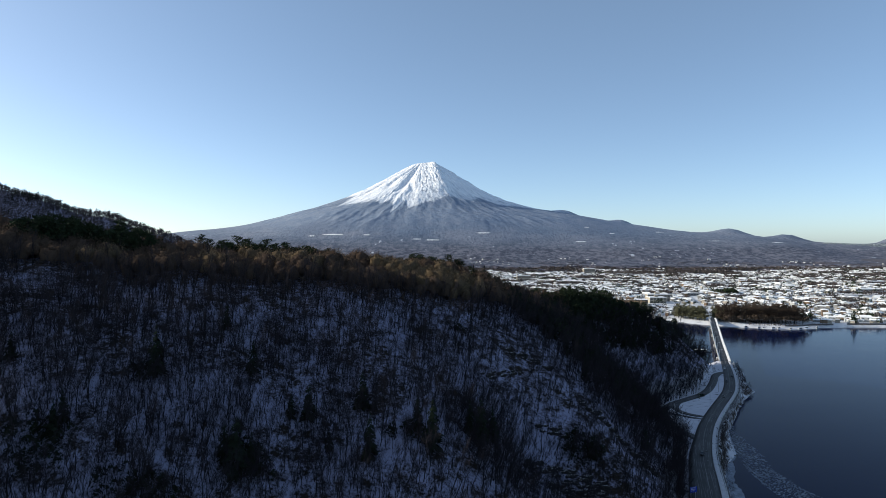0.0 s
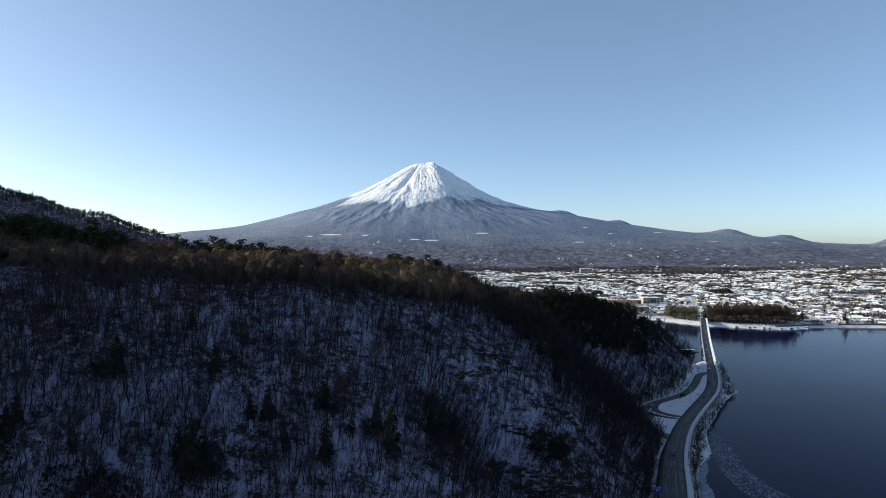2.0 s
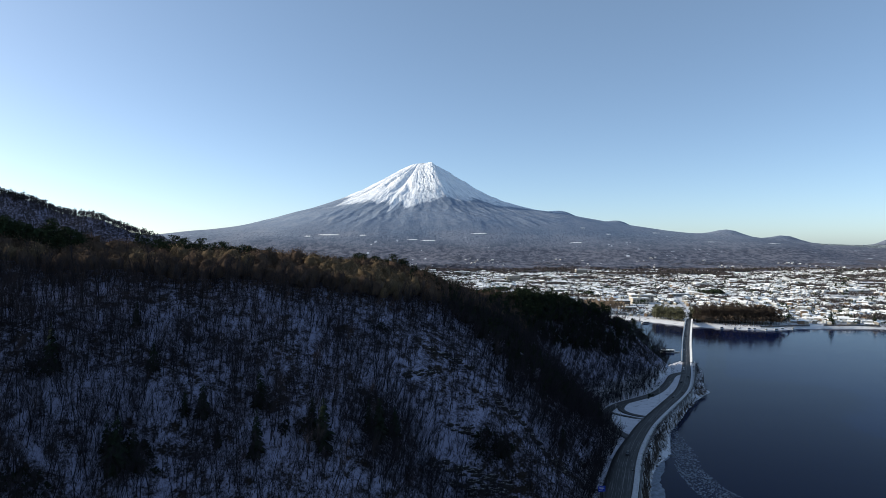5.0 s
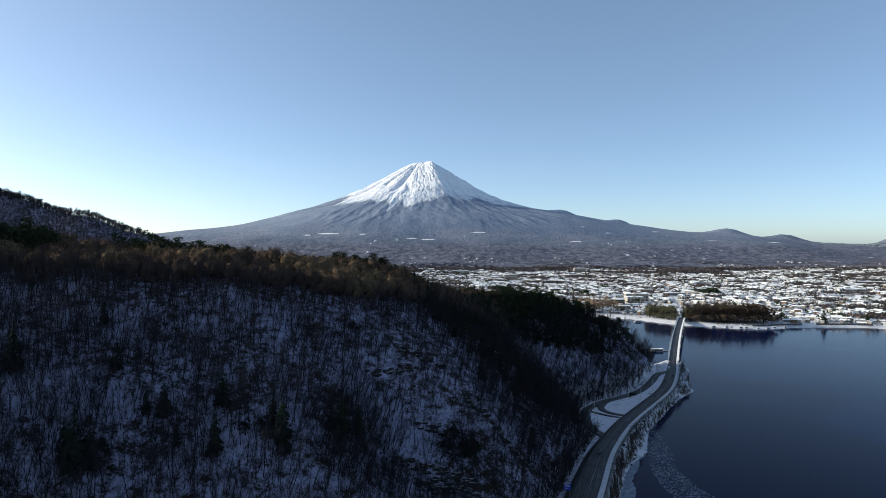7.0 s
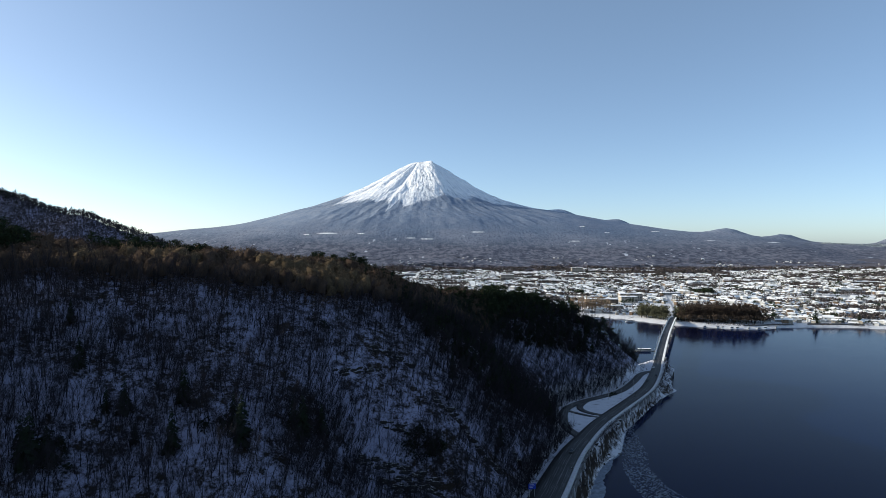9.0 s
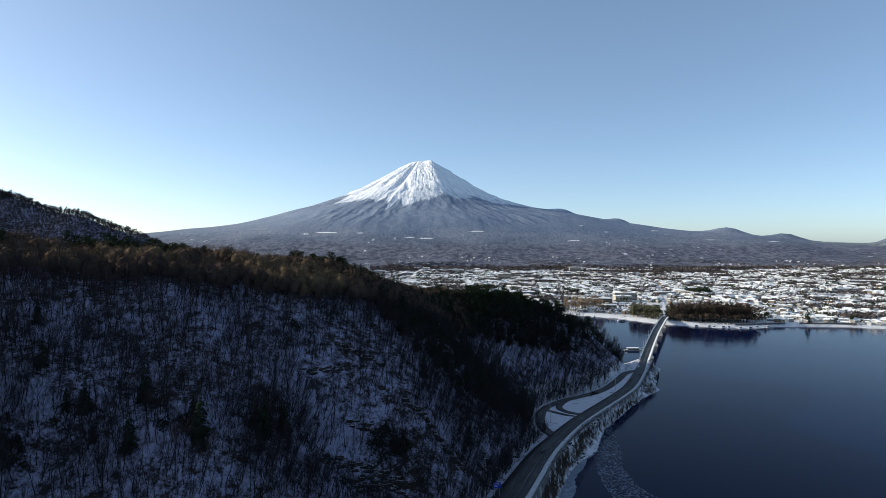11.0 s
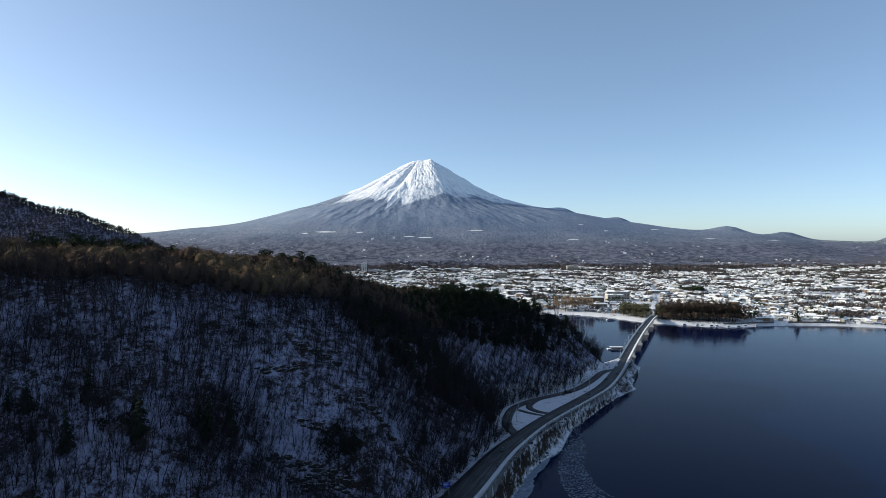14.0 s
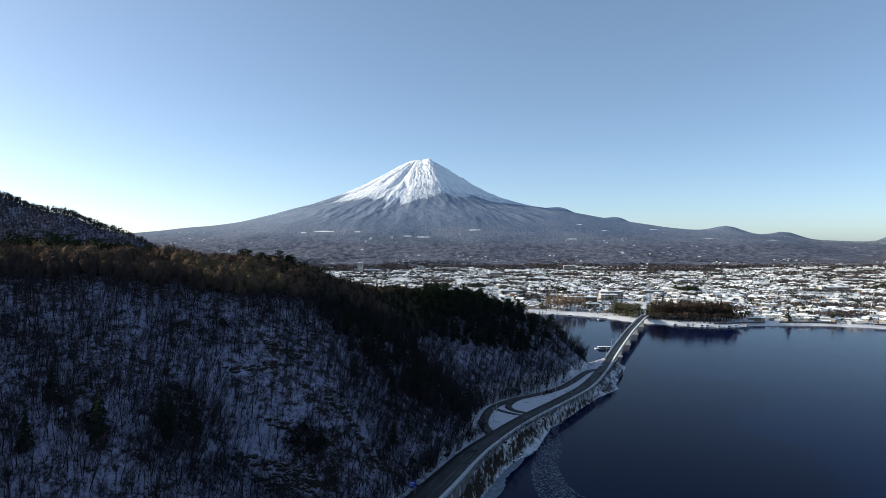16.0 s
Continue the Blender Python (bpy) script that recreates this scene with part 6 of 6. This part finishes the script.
for i in order[:250]:
    k, c = kinds[i], tones[i]
    w, d, h, rise, gabled = KINDS[k]
    ob = tagged(new("house"), TONES[c] + (" gabled" if gabled else " hip-roofed") + " house under a snow-covered roof", "house", "houses of the lakeside town")
    ob.matrix_basis = Matrix.Translation((hx[i], hy[i], hz[i])) @ Matrix.Rotation(turns[i], 4, "Z") @ Matrix.Scale(sizes[i], 4)
    part("wall", PARTS[k][0][c], ob)
    part("roof", PARTS[k][1], ob, "thick snow on the roof")
    for sx in (-0.28, 0.28):
        for face in (0, math.pi):
            part("window", WINDOW, ob, "", Matrix.Rotation(face, 4, "Z") @ Matrix.Translation((sx * w, -d / 2 - 0.02, h * 0.72)))
    part("door", DOOR, ob, "", Matrix.Translation((0, -d / 2 - 0.02, 0)))
rest = order[250:]
rows = np.stack([hx, hy, hz, sizes, turns, rng.uniform(0.9, 1.15, len(hx))], -1)
for k, (w, d, h, rise, gabled) in enumerate(KINDS):
    sel = rest[kinds[rest] == k]
    scatter("town_roofs", (gable if gabled else hip)(w, d, h, rise).arrays(), rows[sel], M_SNOW, "snow-covered roofs of the town beyond the lake", "houses")
    for c in range(4):
        cs = sel[tones[sel] == c]
        if len(cs):
            scatter("town_houses", walls(w, d, h, rise, gabled).arrays(), rows[cs], HOUSE_WALLS[c], TONES[c] + " houses of the town beyond the lake", "houses")


def big_block(x, y, w, d, h, mat, floors):
    """A flat-roofed block with rows of windows, one object a window row piece."""
    tone = {M_WALL_TAN: "tan", M_WALL_BROWN: "brown", M_WALL_WHITE: "white", M_WALL_GREY: "grey"}[mat]
    ob = tagged(new("apartment_block"), tone + " flat-roofed block with rows of dark windows", "building", "large blocks of the town")
    ob.matrix_basis = Matrix.Translation((x, y, float(height([x], [y])[0]))) @ Matrix.Rotation(0.05 * math.sin(x), 4, "Z")
    part("wall", Shape().box(-w / 2, -d / 2, -2, w / 2, d / 2, h).mesh("wall", mat), ob)
    top = part("roof", Shape().box(-w / 2 - 0.3, -d / 2 - 0.3, h, w / 2 + 0.3, d / 2 + 0.3, h + 0.6).mesh("roof", M_SNOW), ob, "flat snow-covered roof")
    part("roof_house", Shape().box(-w * 0.12, -2.5, h + 0.6, w * 0.1, 2.5, h + 3.6).mesh("roof_house", mat), top)
    n = max(3, int(w / 6))
    pane = Shape().box(-w / n * 0.36, -0.08, -0.8, w / n * 0.36, 0.0, 0.8).mesh("window", M_GLASS)
    for f in range(floors):
        for i in range(n):
            part("window", pane, ob, "", Matrix.Translation((-w / 2 + (i + 0.5) * w / n, -d / 2 - 0.01, (f + 0.55) * h / floors)))


for row in BLOCKS:
    big_block(*row)

# trees between the houses, and the woods at the mountain's foot
bunch = round_crown(81, 15, 4, 0.18)
bunch.v = [(a * 1.5, b * 1.5, c * 0.85) for a, b, c in bunch.v]
clump = soft(bunch)
tx, ty = spots_in(TOWN, 9.5, lambda x, y: (np.abs(x - 60) < 0.82 * y + 60) & (copse(x, y) > 0.50) & (line_distance(x, y, TOWN_ROAD) > 7), 0.5)
scatter("town_trees", clump, rows_for(tx, ty, 8, 13), M_TOWN_TREE, "brown leafless trees between the houses", "trees")
tx, ty = spots_in(TOWN, 30, lambda x, y: (np.abs(x - 60) < 0.82 * y + 60) & (line_distance(x, y, TOWN_ROAD) > 7), 0.5, 0.5)
scatter("town_evergreens", clump, rows_for(tx, ty, 7, 13), M_NEEDLE, "dark evergreens between the houses", "trees")
for cx, cy, rx, ry, green in COPSES:
    if green:
        tx, ty = spots_in([(cx + rx * math.cos(a), cy + ry * math.sin(a)) for a in np.arange(0, 6.2, 0.7)], 6.5)
        scatter("town_evergreens", clump, rows_for(tx, ty, 9, 15), M_NEEDLE, "stand of dark evergreens among the houses", "trees")
WOODS = [(-1700, 2080), (2700, 2080), (2900, 2640), (-1900, 2640)]
far = round_crown(82, 14, 3, 0.30)
far.v = [(a * 2.6, b * 2.6, c * 0.45) for a, b, c in far.v]
far_clump = soft(far)
x, y = spots_in(WOODS, 16, lambda x, y: (np.abs(x - 60) < 0.82 * y + 60) & (y > town_edge(x, y)), 0.5, 0.85)
scatter("far_woods", far_clump, rows_for(x, y, 10, 17), M_HAZY_WOOD, "brown winter woods at the foot of the mountain", "woods", True)
edge = (y < town_edge(x, y) + 70) & (waves(x, y, 40, 2.1) > -0.2)
scatter("edge_woods", clump, rows_for(x[edge], y[edge], 12, 20), M_TOWN_TREE, "dark brown woods where the town ends", "woods")


# the same woods, climbing the lowest slopes
def slope_rows(outline, step, low, high, chance):
    x, y = spots_in(outline, step, lambda x, y: (np.abs(x - 60) < 0.82 * y + 60), 0.5, chance)
    n = len(x)
    return np.stack([x, y, mountain_height(x, y) - 2, rng.uniform(low, high, n), rng.uniform(0, 6.28, n), rng.uniform(0.8, 1.2, n)], -1)


SLOPE = [(-1900, 2640), (2900, 2640), (2900, 3160), (-1900, 3160)]
r = slope_rows(SLOPE, 17, 9, 17, 1.0)
band = waves(r[:, 0], r[:, 1] * 2.5, 150, 1.0) + 0.5 * waves(r[:, 0], r[:, 1] * 2.5, 47, 3.0)
r[:, 3] *= 1 - 0.75 * ramped(r[:, 1], 2640, 3160)
keep = band > 0.1
r, band = r[keep], band[keep]
scatter("slope_woods", far_clump, r[band < 0.4], M_HAZY_WOOD, "brown-grey woods on the lower mountain slope", "woods", True)
scatter("slope_conifers", far_clump, r[band >= 0.4], M_HAZY_FIR, "dark conifer woods on the lower mountain slope", "woods", True)

# snowy hamlets scattered through the woods beyond the town
hx, hy = spots_in([(-900, 2420), (2300, 2330), (2700, 2900), (2400, 3060), (-600, 2980)], 24, lambda x, y: (waves(x, y * 1.6, 105, 3.3) + 0.6 * waves(x, y * 1.4, 40, 1.9) > 0.62) & (np.abs(x - 60) < 0.80 * y + 60), 0.5, 0.8)
hz = np.where(hy > 2640, mountain_height(hx, hy), height(hx, hy))
rows = np.stack([hx, hy, hz - 0.4, 0.38 + 0.45 * rng.random(len(hx)) ** 2, rng.uniform(0, 3.14, len(hx)), rng.uniform(0.9, 1.2, len(hx))], -1)
w, d, h, rise, gabled = KINDS[2]
scatter("hamlet_roofs", gable(w, d, h, rise).arrays(), rows, M_SNOW, "snow-covered roofs of hamlets in the far woods", "houses")
scatter("hamlet_houses", walls(w, d, h, rise, True).arrays(), rows, M_WALL_GREY, "grey-walled houses of hamlets in the far woods", "houses")

# frosted plantation on the high plain
r = slope_rows([(2330, 3640), (3000, 3480), (3000, 3900), (2560, 3900)], 15, 5, 8, 0.8)
scatter("frosted_woods", far_clump, r, M_FROST, "pale frost-covered young woods on the high plain", "woods", True)

# snowed-over clearings that stand out on the mountain's lower flank
for x, y, w, d in ((-618, 3312, 140, 15), (-736, 3311, 40, 12), (-60, 3233, 90, 14), (-144, 3239, 70, 12), (222, 3311, 100, 14), (759, 3268, 80, 14), (979, 3430, 44, 14), (1308, 3577, 70, 14), (1563, 3402, 70, 10), (1923, 3399, 100, 22), (844, 3483, 34, 14), (-424, 3284, 40, 10)):
    w, d = w * 0.84, d * 0.85
    gx, gy = np.meshgrid(np.linspace(-0.5, 0.5, 9), np.linspace(-0.5, 0.5, 5))
    px, py = x + gx.ravel() * w + 9 * waves(gx.ravel() * 90, gy.ravel() * 60, 14, x), y + gy.ravel() * d * (1 - 1.6 * gx.ravel() ** 2) + 0.35 * d * waves(gx.ravel() * 90, gx.ravel() * 50, 13, x)
    level = mountain_height(np.full(5, float(x)), y + np.linspace(-0.5, 0.5, 5) * d)
    level = (level[2] + (level[:, None] - level[2]) * (1 - 3.2 * np.linspace(-0.5, 0.5, 9)[None] ** 2 + 0.5 * waves(np.arange(9.0) * 13, np.arange(9.0) * 7, 9, x)[None])).ravel()
    for _ in range(6):
        h0 = mountain_height(px, py)
        rise = np.maximum(0.05, (mountain_height(px, py + 4) - h0) / 4)
        py = py + np.clip((level - h0) / rise, -20, 20)
    i = (np.arange(4)[:, None] * 9 + np.arange(8)[None]).ravel()
    ob = new("snow_field", mesh_of("snow_field", np.stack([px, py, mountain_height(px, py) + 1.2], -1), np.stack([i, i + 1, i + 10, i + 9], -1), M_SNOW, True))
    tagged(ob, "open snow-covered clearing on the wooded mountain flank", "snow field", kind="structure")
